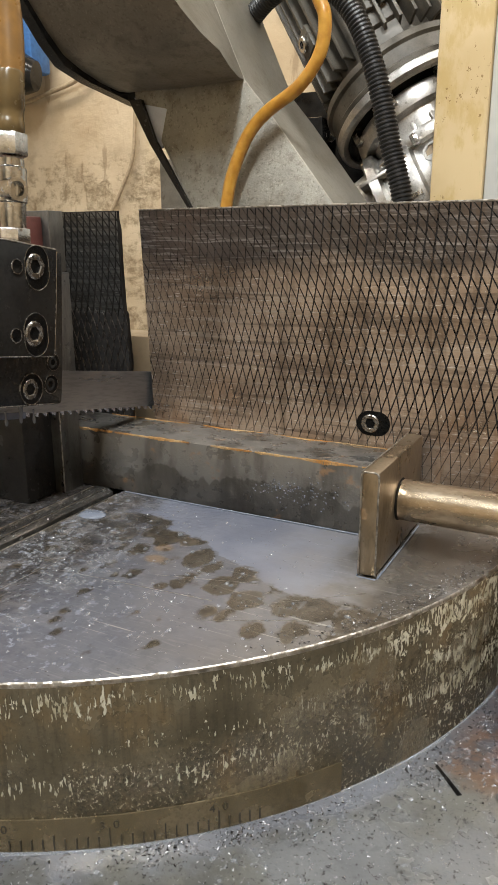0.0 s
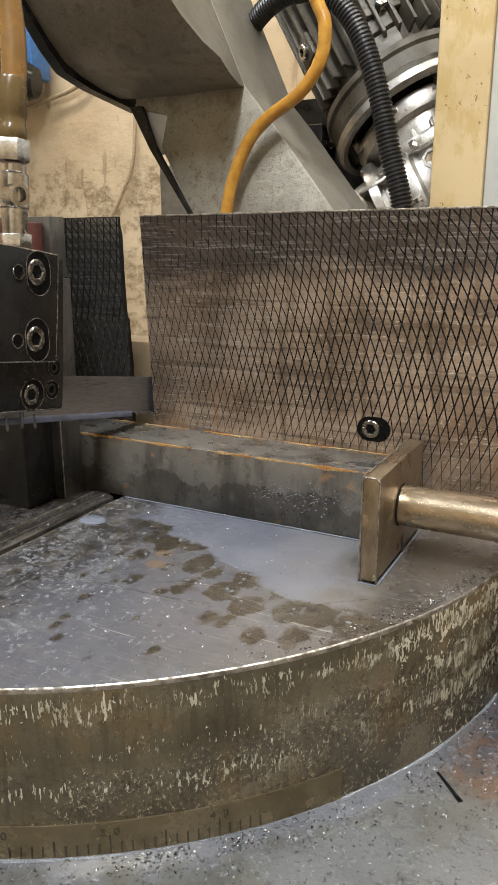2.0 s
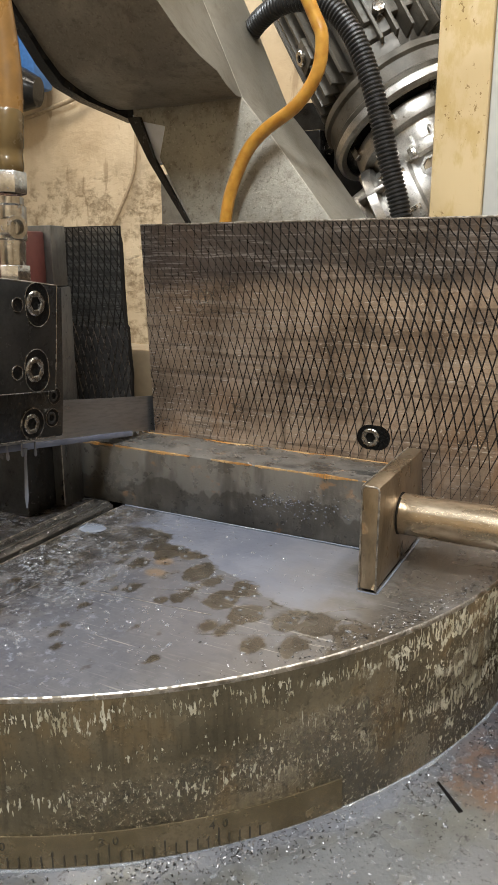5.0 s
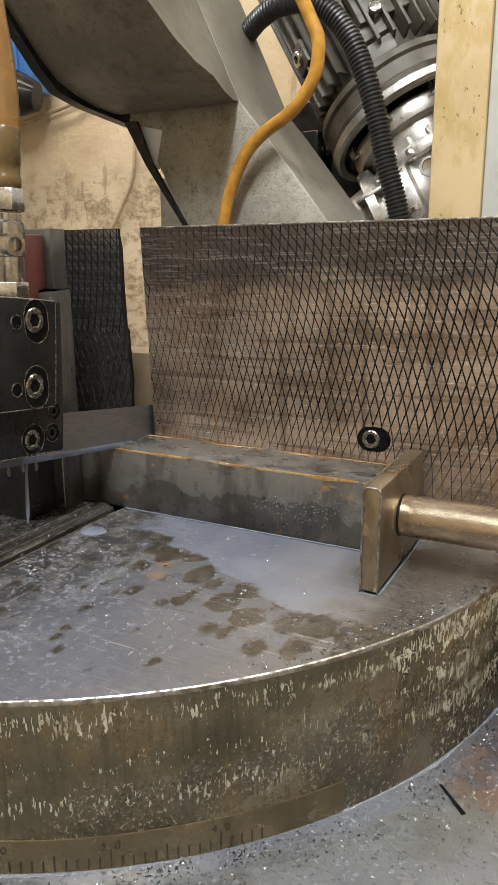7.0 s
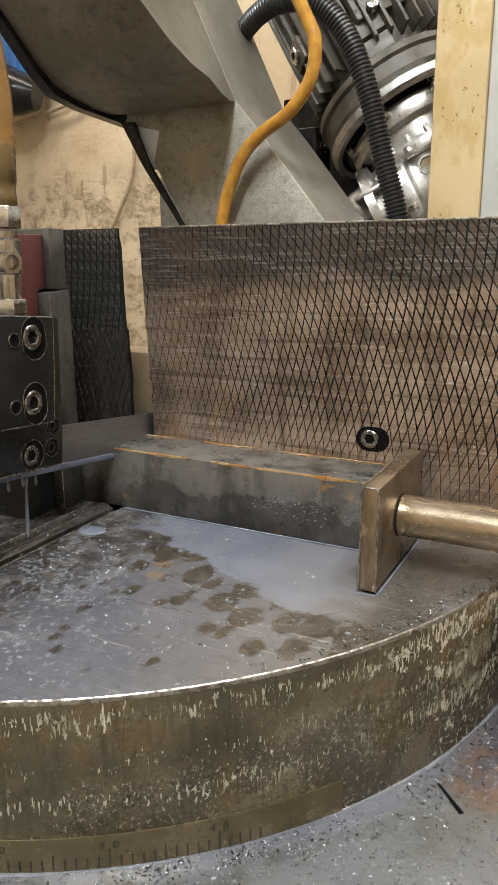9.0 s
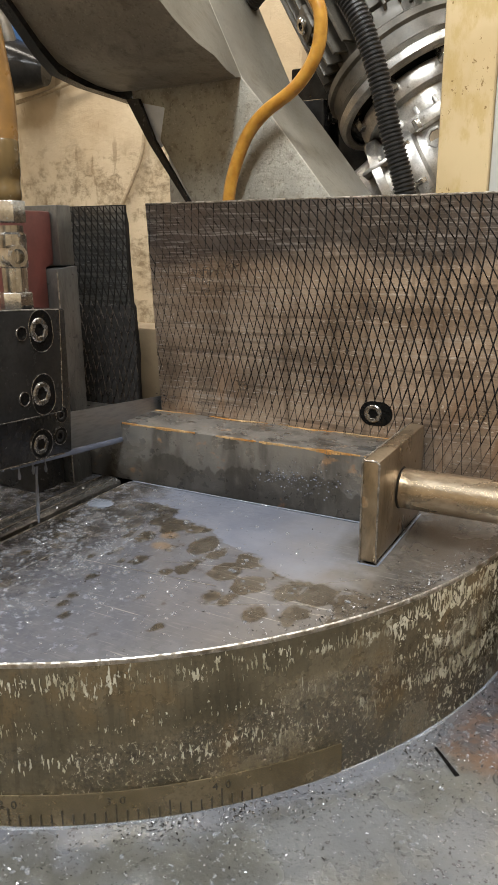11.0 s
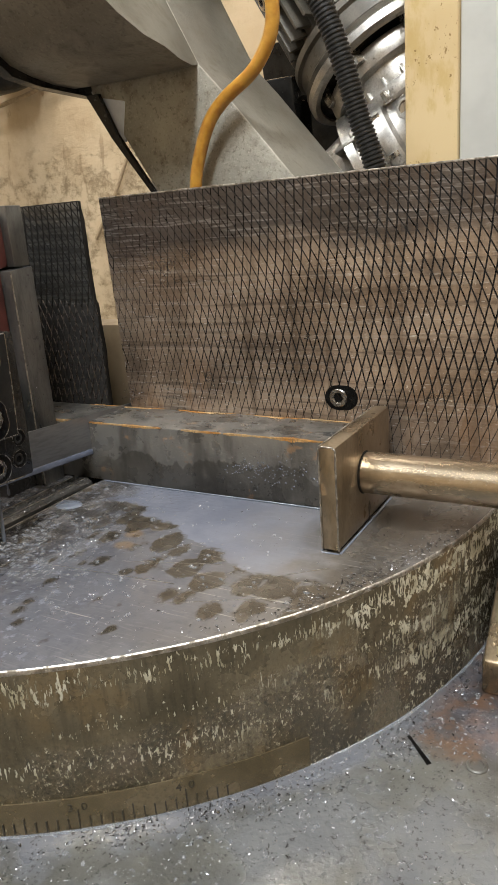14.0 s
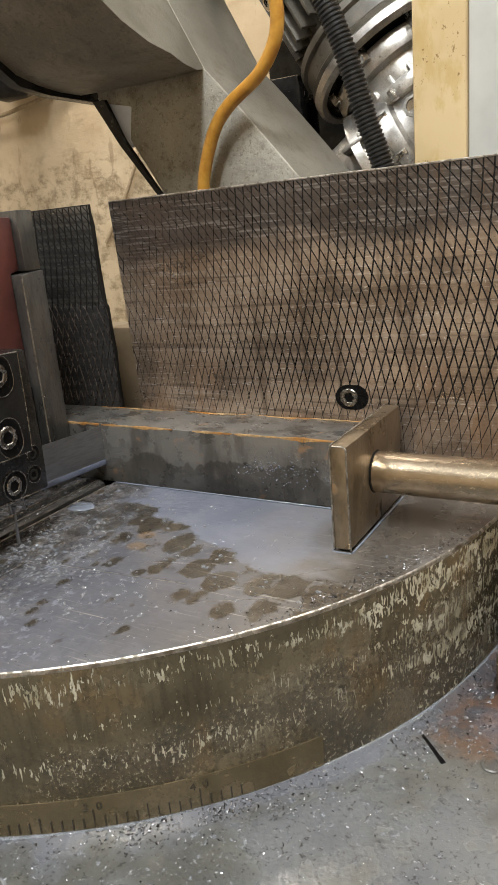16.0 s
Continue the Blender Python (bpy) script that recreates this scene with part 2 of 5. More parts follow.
def make_bed():
    """Grey bed plate: wet and milky round the foot of the table, rusty beside the lug; x and y from the bed's middle."""
    k = Mix("wet machine bed")
    x, y = k.axis(0), k.axis(1)
    big, mid, fine = k.noise(10, 5), k.noise(55, 5, rough=0.6), k.noise(500, 3)
    c = k.col(k.rng(big, 0.35, 0.65), (0.068, 0.067, 0.060), (0.128, 0.126, 0.112))
    c = k.col(k.math("MULTIPLY", k.rng(mid, 0.5, 0.75), 0.45), c, (0.145, 0.14, 0.115))
    c = k.col(k.math("MULTIPLY", k.rng(k.noise(150, 5, loc=(3, 2, 0), rough=0.65), 0.55, 0.66), 0.45), c, (0.055, 0.052, 0.046))
    rust = k.math("MULTIPLY", k.rng(k.math("ADD", x, k.math("MULTIPLY", big, 0.06)), 0.315, 0.36), k.rng(k.math("ADD", y, k.math("MULTIPLY", mid, 0.05)), -0.262, -0.21))
    c = k.col(k.math("MULTIPLY", rust, 0.85), c, k.col(k.rng(mid, 0.4, 0.6), (0.05, 0.042, 0.045), (0.12, 0.06, 0.032)))
    dx, dy = k.math("ADD", x, 0.0815), k.math("ADD", y, 0.0688)
    rad = k.math("SQRT", k.math("ADD", k.math("MULTIPLY", dx, dx), k.math("MULTIPLY", dy, dy)))
    near = k.rng(k.math("ADD", rad, k.math("MULTIPLY", k.math("SUBTRACT", k.noise(26, 4, loc=(2, 7, 0)), 0.5), 0.07)), 0.418, 0.442, 1.0, 0.0)
    wet = k.math("MAXIMUM", k.rng(k.noise(20, 4, loc=(4, 4, 0)), 0.4, 0.6), near)
    c = k.col(k.math("MULTIPLY", wet, 0.25), c, (0.20, 0.22, 0.27))
    c = k.col(k.math("MULTIPLY", k.math("MULTIPLY", near, k.math("SUBTRACT", 1.0, rust)), 0.36), c, (0.19, 0.20, 0.245))
    c = k.col(k.math("MULTIPLY", k.rng(k.noise(330, 4, loc=(1, 5, 3), rough=0.7), 0.58, 0.65), 0.8), c, (0.025, 0.023, 0.022))
    c = k.col(k.math("MULTIPLY", k.rng(k.noise(400, 3, loc=(7, 2, 3), rough=0.7), 0.66, 0.71), 0.7), c, (0.40, 0.40, 0.42))
    h = k.math("ADD", k.math("MULTIPLY", fine, 0.7), k.math("ADD", mid, k.math("MULTIPLY", k.noise(120, 4, loc=(6, 6, 0)), 0.8)))
    return k.done(c, k.val(wet, 0.40, 0.21), 0.35, h, 0.34, 0.0009)


def make_knurl():
    """Lands of the jaw: worn steel with horizontal machining lines, dark near the top, rusty low down."""
    k = Mix("worn knurled steel")
    z, x = k.axis(2), k.axis(0)
    big, lines, fine = k.noise(12, 5, (0.8, 1, 1.4)), k.noise(170, 4, (0.05, 1, 1.7), rough=0.65), k.noise(600, 2)
    c = k.col(k.rng(big, 0.35, 0.68), (0.28, 0.215, 0.165), (0.52, 0.415, 0.325))
    c = k.col(k.math("MULTIPLY", k.rng(lines, 0.54, 0.64), 0.5), c, (0.54, 0.48, 0.42))
    c = k.col(k.math("MULTIPLY", k.rng(k.noise(120, 4, (0.08, 1, 1.6), loc=(2, 2, 8)), 0.52, 0.64), 0.55), c, (0.13, 0.10, 0.082))
    c = k.col(k.math("MULTIPLY", k.rng(k.noise(300, 4, (0.6, 1, 1.2), loc=(4, 4, 4), rough=0.65), 0.56, 0.68), 0.55), c, (0.13, 0.10, 0.08))
    # short bright scratches along and across
    c = k.col(k.math("MULTIPLY", k.rng(k.noise(560, 2, (0.16, 1, 1.6), loc=(1, 7, 4)), 0.66, 0.70), 0.65), c, (0.80, 0.77, 0.74))
    c = k.col(k.math("MULTIPLY", k.rng(k.noise(560, 2, (0.5, 1, 0.6), loc=(5, 3, 1)), 0.69, 0.72), 0.7), c, (0.75, 0.71, 0.66))
    top = k.rng(k.math("ADD", z, k.math("MULTIPLY", k.noise(9, 4, (1.2, 1, 3), loc=(3, 1, 2)), 0.05)), 0.212, 0.240)
    c = k.col(k.math("MULTIPLY", top, 0.85), c, k.col(k.rng(k.noise(230, 4, (0.10, 1, 1.6), rough=0.65), 0.52, 0.64), (0.060, 0.055, 0.057), (0.26, 0.25, 0.25)))
    c = k.col(k.math("MULTIPLY", k.rng(k.noise(55, 5, (0.3, 1, 1), loc=(9, 1, 1)), 0.58, 0.72), 0.5), c, (0.11, 0.09, 0.08))
    # rust runs below, tarnish at the bar's end
    rust = k.math("MULTIPLY", k.rng(k.noise(26, 6, (1.6, 1, 0.5), loc=(2, 8, 3), rough=0.6), 0.46, 0.64), k.rng(z, 0.04, 0.15, 1.0, 0.12))
    c = k.col(k.math("MULTIPLY", rust, 0.75), c, (0.17, 0.085, 0.030))
    c = k.col(k.math("MULTIPLY", k.rng(k.noise(34, 4, (2.4, 1, 0.16), loc=(6, 2, 3)), 0.56, 0.68), 0.45), c, (0.12, 0.085, 0.06))
    return k.done(c, k.rng(big, 0.3, 0.7, 0.26, 0.42), k.val(rust, 0.85, 0.4), k.math("ADD", k.math("ADD", lines, fine), k.noise(330, 3, (0.15, 1, 1.5))), 0.5, 0.0006)


def make_dark_knurl():
    """Lands of the outfeed jaw: scratched grey above, near-black and smoother below the step."""
    k = Mix("blackened knurled steel")
    z = k.axis(2)
    lines = k.noise(190, 4, (0.08, 1, 1.6), rough=0.65)
    c = k.col(k.rng(lines, 0.42, 0.62), (0.10, 0.095, 0.088), (0.24, 0.23, 0.215))
    c = k.col(k.math("MULTIPLY", k.rng(k.noise(420, 2, (0.3, 1, 1.4), loc=(3, 3, 1)), 0.66, 0.70), 0.7), c, (0.55, 0.53, 0.50))
    below_step = k.rng(k.math("ADD", z, k.math("MULTIPLY", k.noise(60, 3, loc=(2, 1, 1)), 0.004)), 0.157, 0.161, 1.0, 0.0)
    c = k.col(k.math("MULTIPLY", below_step, 0.9), c, (0.028, 0.026, 0.025))
    return k.done(c, k.val(below_step, 0.32, 0.2), k.val(below_step, 0.85, 0.3), lines, 0.4, 0.0005)


def make_bar():
    """Hot-rolled square bar: dark blue-grey scale, dripping wet patches, rust along the arrises."""
    k = Mix("mill-scale steel bar")
    z, y, x = k.axis(2), k.axis(1), k.axis(0)
    big, mid, fine = k.noise(20, 4, (0.5, 1, 1)), k.noise(75, 5, rough=0.6), k.noise(500, 3)
    c = k.col(k.rng(big, 0.35, 0.68), (0.050, 0.046, 0.040), (0.10, 0.093, 0.082))
    c = k.col(k.math("MULTIPLY", k.rng(mid, 0.5, 0.68), 0.35), c, (0.16, 0.15, 0.13))
    # pale scale left under the upper arris, with a ragged, dripping lower edge
    edge = k.math("ADD", z, k.math("ADD", k.math("MULTIPLY", k.noise(26, 3, (1, 1, 0.15), loc=(6, 1, 0)), 0.055), k.math("MULTIPLY", k.noise(140, 3, (1, 1, 0.3), loc=(2, 1, 0)), 0.010)))
    pale = k.rng(edge, 0.0585, 0.0605)
    c = k.col(k.math("MULTIPLY", pale, 0.7), c, (0.21, 0.20, 0.185))
    smear = k.rng(k.noise(45, 5, (0.8, 1, 0.22), loc=(3, 1, 1)), 0.5, 0.64)
    c = k.col(k.math("MULTIPLY", smear, 0.6), c, (0.035, 0.031, 0.026))
    blot = k.math("MULTIPLY", k.rng(k.noise(42, 5, (0.6, 1.2, 0.8), loc=(8, 3, 2), rough=0.6), 0.55, 0.60), k.rng(z, 0.050, 0.056, 0.35, 1.0))
    c = k.col(k.math("MULTIPLY", blot, 0.5), c, (0.045, 0.042, 0.038))
    rust = k.rng(k.noise(55, 6, (1, 1, 1.2), loc=(7, 7, 7), rough=0.65), 0.61, 0.69)
    c = k.col(k.math("MULTIPLY", rust, 0.65), c, (0.17, 0.085, 0.03))
    c = k.col(k.math("MULTIPLY", k.rng(k.noise(420, 3, loc=(1, 1, 9)), 0.68, 0.72), 0.8), c, (0.02, 0.017, 0.014))
    rough = k.val(blot, k.rng(mid, 0.3, 0.7, 0.24, 0.46), 0.12)
    return k.done(c, rough, k.val(rust, 0.55, 0.0), k.math("ADD", fine, k.math("ADD", mid, k.math("MULTIPLY", blot, 0.4))), 0.28, 0.0007)


def make_plaster():
    k = Mix("stained plaster")
    big, mid, fine = k.noise(2.2, 6), k.noise(7, 6, rough=0.6), k.noise(40, 5)
    c = k.col(k.rng(big, 0.35, 0.65), (0.46, 0.36, 0.235), (0.58, 0.48, 0.34))
    c = k.col(k.math("MULTIPLY", k.rng(mid, 0.5, 0.72), 0.45), c, (0.34, 0.25, 0.15))
    low = k.rng(k.math("ADD", k.axis(2), k.math("MULTIPLY", mid, 0.25)), 0.55, 0.72, 1.0, 0.12)
    dirt = k.math("MULTIPLY", k.rng(k.noise(22, 8, (1, 1, 1.3), rough=0.72), 0.44, 0.66), low)
    c = k.col(k.math("MULTIPLY", dirt, 0.72), c, (0.16, 0.11, 0.055))
    crack = k.rng(k.noise(9, 5, (2.0, 1, 0.5), loc=(2, 2, 2)), 0.60, 0.66)
    c = k.col(k.math("MULTIPLY", crack, 0.5), c, (0.22, 0.15, 0.085))
    h = k.math("SUBTRACT", k.math("ADD", mid, k.math("MULTIPLY", fine, 0.15)), k.math("MULTIPLY", dirt, 0.4))
    return k.done(c, 0.9, 0.0, h, 0.5, 0.02)


def make_casting(name="grey cast iron paint", a=(0.27, 0.255, 0.215), b=(0.39, 0.37, 0.315), stain=(0.13, 0.105, 0.07), pits=0.55, rough=0.5, relief=0.5):
    """Rough cast surface under old paint: stains at a large scale, pits and grit at a small one."""
    k = Mix(name)
    big, mid, grit = k.noise(9, 5), k.noise(48, 6, rough=0.62), k.noise(330, 4)
    c = k.col(k.rng(big, 0.35, 0.65), a, b)
    c = k.col(k.math("MULTIPLY", k.rng(mid, 0.48, 0.70), 0.55), c, stain)
    c = k.col(k.math("MULTIPLY", k.rng(k.noise(260, 5, loc=(3, 3, 3), rough=0.65), 0.54, 0.66), pits), c, tuple(v * 0.7 for v in stain))
    c = k.col(k.math("MULTIPLY", k.rng(k.noise(340, 4, loc=(5, 8, 3)), 0.60, 0.68), pits * 0.7), c, tuple(min(0.6, v * 1.45) for v in b))
    return k.done(c, rough, 0.0, k.math("ADD", k.noise(110, 6, rough=0.66), k.math("MULTIPLY", grit, 0.4)), relief, 0.003)


def make_yellow():
    k = Mix("chipped yellow paint")
    big, mid = k.noise(9, 4), k.noise(50, 4)
    c = k.col(k.rng(big, 0.35, 0.65), (0.52, 0.39, 0.205), (0.60, 0.465, 0.265))
    c = k.col(k.math("MULTIPLY", k.rng(k.noise(22, 6, (1.4, 1, 0.6), loc=(4, 1, 1), rough=0.65), 0.50, 0.64), 0.55), c, (0.44, 0.30, 0.09))
    patchy = k.math("MULTIPLY", k.rng(k.noise(16, 4, (1.2, 1, 0.7), loc=(9, 1, 1)), 0.42, 0.62), 0.10)
    speck = k.rng(k.math("ADD", k.noise(190, 5, (1, 1, 0.8), rough=0.65), patchy), 0.70, 0.735)
    c = k.col(k.math("MULTIPLY", speck, 0.85), c, (0.20, 0.12, 0.03))
    return k.done(c, 0.4, 0.0, mid, 0.1, 0.001)


def make_hose():
    k = Mix("amber hose")
    n = k.noise(60, 3)
    c = k.col(k.rng(n, 0.35, 0.65), (0.40, 0.185, 0.028), (0.52, 0.27, 0.045))
    m = k.done(c, 0.28, 0.0, n, 0.05, 0.0005)
    k.b.inputs["Subsurface Weight"].default_value = 0.15
    k.b.inputs["Subsurface Radius"].default_value = (0.006, 0.003, 0.001)
    return m


def make_water():
    k = Mix("milky coolant")
    m = k.done((0.24, 0.265, 0.32), 0.08, 0.0, k.noise(120, 2), 0.05, 0.0004)
    k.b.inputs["Transmission Weight"].default_value = 0.45
    return m


def make_drop():
    k = Mix("clear coolant drop")
    m = k.done((0.72, 0.75, 0.80), 0.04, 0.0, k.noise(300, 2), 0.1, 0.0003)
    k.b.inputs["Transmission Weight"].default_value = 0.85
    k.b.inputs["IOR"].default_value = 1.34
    return m


def lamp_glass():
    m, nt, b = nodes_of("lamp diffuser")
    b.inputs["Base Color"].default_value = (0.9, 0.9, 0.9, 1)
    b.inputs["Emission Color"].default_value = (1.0, 0.93, 0.82, 1)
    b.inputs["Emission Strength"].default_value = 12.0
    return m


M_TABLE, M_RIM, M_BED, M_KNURL, M_BAR = make_table_top(), make_rim(), make_bed(), make_knurl(), make_bar()
M_PLASTER, M_CAST, M_YELLOW, M_HOSE, M_COOLANT = make_plaster(), make_casting(), make_yellow(), make_hose(), make_water()
# arm: oily brown, darkened further for the shade on its underside
M_ARM = make_casting("oily shaded brown arm casting", (0.15, 0.132, 0.104), (0.245, 0.22, 0.178), (0.06, 0.044, 0.027), 0.45, 0.42, 0.3)
M_FLANK = make_casting("smooth darker grey paint", (0.135, 0.123, 0.099), (0.195, 0.18, 0.148), (0.10, 0.082, 0.056), 0.35, 0.45, 0.2)
M_CUT = metal("bright groove flank", (0.07, 0.06, 0.052), (0.20, 0.175, 0.155), (0.22, 0.4), 0.9, 220, spots=(0.012, 0.010, 0.008), spot_scale=160, spot_cut=(0.52, 0.60))
M_GROOVE = metal("near-black groove steel", (0.007, 0.006, 0.005), (0.014, 0.011, 0.009), (0.55, 0.75), 0.0, 40, spec=0.15)
M_DARKKNURL = make_dark_knurl()
M_BEAD = metal("bright edge steel", (0.26, 0.24, 0.21), (0.52, 0.48, 0.44), (0.28, 0.45), 1.0, 140, bump=0.5, spots=(0.14, 0.12, 0.09), spot_scale=210, spot_cut=(0.50, 0.60))
M_STOP = metal("bronzed flat steel", (0.24, 0.185, 0.12), (0.33, 0.265, 0.185), (0.24, 0.4), 0.9, 45, (1, 1, 0.4), spots=(0.15, 0.09, 0.04), spot_scale=90)
M_ROD = metal("drawn steel rod", (0.40, 0.32, 0.225), (0.50, 0.415, 0.315), (0.24, 0.34), 0.95, 30, (0.4, 1, 1), bump=0.3, spots=(0.20, 0.13, 0.065), spot_scale=420, spot_cut=(0.64, 0.74))
M_BLACK = metal("blackened steel", (0.010, 0.0095, 0.009), (0.02, 0.019, 0.018), (0.12, 0.28), 0.0, 35, bump=0.5, spec=0.3, spots=(0.10, 0.095, 0.09), spot_scale=240, spot_cut=(0.70, 0.74))
M_PLATE = metal("dark oiled plate", (0.014, 0.0135, 0.013), (0.024, 0.023, 0.022), (0.14, 0.26), 0.0, 30, spec=0.16, spots=(0.008, 0.007, 0.006), spot_scale=160)
M_SCREW = metal("oily cap screw steel", (0.20, 0.185, 0.165), (0.33, 0.31, 0.28), (0.16, 0.3), 0.95, 220, bump=0.4, spots=(0.03, 0.027, 0.022), spot_scale=260, spot_cut=(0.55, 0.66))
M_SOCKET = plain("socket black", (0.004, 0.004, 0.004), 0.14, bump=0.8, scale=200, spec=0.12)
M_BLADE = metal("saw blade steel", (0.26, 0.262, 0.272), (0.34, 0.343, 0.355), (0.26, 0.36), 0.85, 25, (1, 0.15, 1), 500)
M_TEETH = metal("ground tooth steel", (0.50, 0.54, 0.66), (0.62, 0.66, 0.78), (0.2, 0.3), 0.9, 200)
M_JAWEND = metal("scratched grey steel", (0.12, 0.118, 0.11), (0.19, 0.185, 0.175), (0.26, 0.4), 0.8, 40, (1, 2, 0.4), spots=(0.05, 0.045, 0.04), spot_scale=90)
M_STRIP = metal("wet dark strip steel", (0.075, 0.071, 0.066), (0.17, 0.163, 0.155), (0.07, 0.2), 0.6, 60, (3, 0.4, 1), bump=0.5, spots=(0.25, 0.25, 0.24), spot_scale=120, spot_cut=(0.62, 0.68))
M_FILM = plain("coolant film", (0.13, 0.15, 0.21), 0.2, scale=60)
M_RED = plain("oxide red paint", (0.105, 0.032, 0.026), 0.42)
M_CHROME = metal("plated brass fitting", (0.42, 0.40, 0.37), (0.66, 0.64, 0.61), (0.14, 0.28), 1.0, 80, bump=0.2, spots=(0.12, 0.09, 0.06), spot_scale=150, spot_cut=(0.6, 0.7))
M_ALU = metal("cast aluminium", (0.40, 0.385, 0.36), (0.60, 0.58, 0.55), (0.28, 0.42), 0.9, 40, spots=(0.20, 0.18, 0.15), spot_scale=50)
M_MOTOR = metal("dusty motor enamel", (0.07, 0.062, 0.049), (0.122, 0.107, 0.085), (0.34, 0.55), 0.2, 30, spots=(0.07, 0.055, 0.04), spot_scale=60)
M_GREYBOX = plain("dusty grey plastic", (0.20, 0.185, 0.16), 0.5, scale=60)
M_RUBBER = plain("black corrugated plastic", (0.018, 0.018, 0.018), 0.35)
M_GREY = plain("grey enamel", (0.50, 0.50, 0.47), 0.4, scale=14, var=0.12)
M_PALE = plain("pale blue gap panel", (0.70, 0.75, 0.86), 0.3, var=0.1)
M_BEIGE = plain("beige machine enamel", (0.27, 0.20, 0.125), 0.4, scale=30)
M_BLUE = plain("blue plastic", (0.05, 0.16, 0.42), 0.4)
M_CABLE = plain("dusty cable sheath", (0.40, 0.31, 0.20), 0.6)
M_SCALE = metal("scale band steel", (0.19, 0.148, 0.085), (0.28, 0.22, 0.135), (0.2, 0.32), 0.75, 40, spots=(0.12, 0.09, 0.045), spot_scale=80)
M_OLDHOSE = plain("old brown hose", (0.23, 0.12, 0.035), 0.3)
M_FERRULE = plain("stained hose end", (0.115, 0.075, 0.03), 0.25)
M_RUST = metal("flaking rust", (0.30, 0.125, 0.016), (0.38, 0.255, 0.12), (0.7, 0.85), 0.0, 40, bump=0.6)
M_INK = plain("engraved black", (0.035, 0.028, 0.017), 0.6)
M_SWARF = metal("steel swarf", (0.045, 0.043, 0.043), (0.34, 0.34, 0.36), (0.16, 0.34), 0.9, 420)
M_CONCRETE = plain("workshop concrete", (0.22, 0.20, 0.17), 0.85, scale=4)
M_WHITE = plain("limewashed ceiling", (0.62, 0.60, 0.56), 0.9, scale=3)
M_LAMP, M_DROP = lamp_glass(), make_drop()


# ---------------------------------------------------------------- mesh helpers
def mesh_object(name, bm, material, smooth=0.0):
    me = bpy.data.meshes.new(name)
    bmesh.ops.recalc_face_normals(bm, faces=bm.faces)
    bm.to_mesh(me)
    bm.free()
    for m in material if isinstance(material, (list, tuple)) else (material,):
        me.materials.append(m)
    if smooth:
        me.polygons.foreach_set("use_smooth", [True] * len(me.polygons))
        me.set_sharp_from_angle(angle=radians(smooth))
    return new(name, me)


def part(name, bm, material, parent, label="", smooth=35.0, at=None):
    """One mesh under a thing or part. Vertices are given in world metres; at: the pose of the thing they hang on."""
    if at is not None:
        bm.transform(at.inverted())
    ob = mesh_object(name, bm, material, smooth)
    ob.parent = parent
    if label:
        tagged(ob, label)
    return ob


def empty(name, m, label, category, group="", kind=""):
    ob = new(name)
    ob.matrix_world = m
    ob.matrix_basis = m
    return tagged(ob, label, category, group, kind)


def box(x0, x1, y0, y1, z0, z1, bevel=0.0, bm=None, segments=2):
    own = bm is None
    b = bmesh.new()
    bmesh.ops.create_cube(b, size=1, matrix=Matrix.LocRotScale(((x0 + x1) / 2, (y0 + y1) / 2, (z0 + z1) / 2), None, (x1 - x0, y1 - y0, z1 - z0)))
    if bevel:
        bmesh.ops.bevel(b, geom=b.edges[:], offset=bevel, segments=segments, profile=0.5, affect="EDGES")
    return b if own else join(bm, b)


def join(a, b):
    me = bpy.data.meshes.new("tmp")
    b.to_mesh(me)
    b.free()
    a.from_mesh(me)
    bpy.data.meshes.remove(me)
    return a


def cyl(p, q, r, r2=None, n=32, bevel=0.0):
    """A cylinder or cone from p to q."""
    p, q = Vector(p), Vector(q)
    b = bmesh.new()
    turn = (q - p).to_track_quat("Z", "Y").to_matrix().to_4x4()
    bmesh.ops.create_cone(b, cap_ends=True, segments=n, radius1=r, radius2=r if r2 is None else r2, depth=(q - p).length, matrix=Matrix.Translation((p + q) / 2) @ turn)
    if bevel:
        caps = [e for e in b.edges if any(len(f.verts) > 4 for f in e.link_faces)]
        bmesh.ops.bevel(b, geom=caps, offset=bevel, segments=2, profile=0.5, affect="EDGES")
    return b


def lathe(p, q, profile, n=40):
    """A turned body about the line from p to q: profile of (share along, radius)."""
    p, q = Vector(p), Vector(q)
    turn = (q - p).to_track_quat("Z", "Y").to_matrix()
    b = bmesh.new()
    rings = []
    for s, r in profile:
        c = p + (q - p) * s
        rings.append([b.verts.new(c + turn @ Vector((r * math.cos(a), r * math.sin(a), 0))) for a in (2 * math.pi * i / n for i in range(n))])
    for u, v in zip(rings, rings[1:]):
        for i in range(n):
            b.faces.new((u[i], u[(i + 1) % n], v[(i + 1) % n], v[i]))
    b.faces.new(rings[0][::-1])
    b.faces.new(rings[-1])
    return b


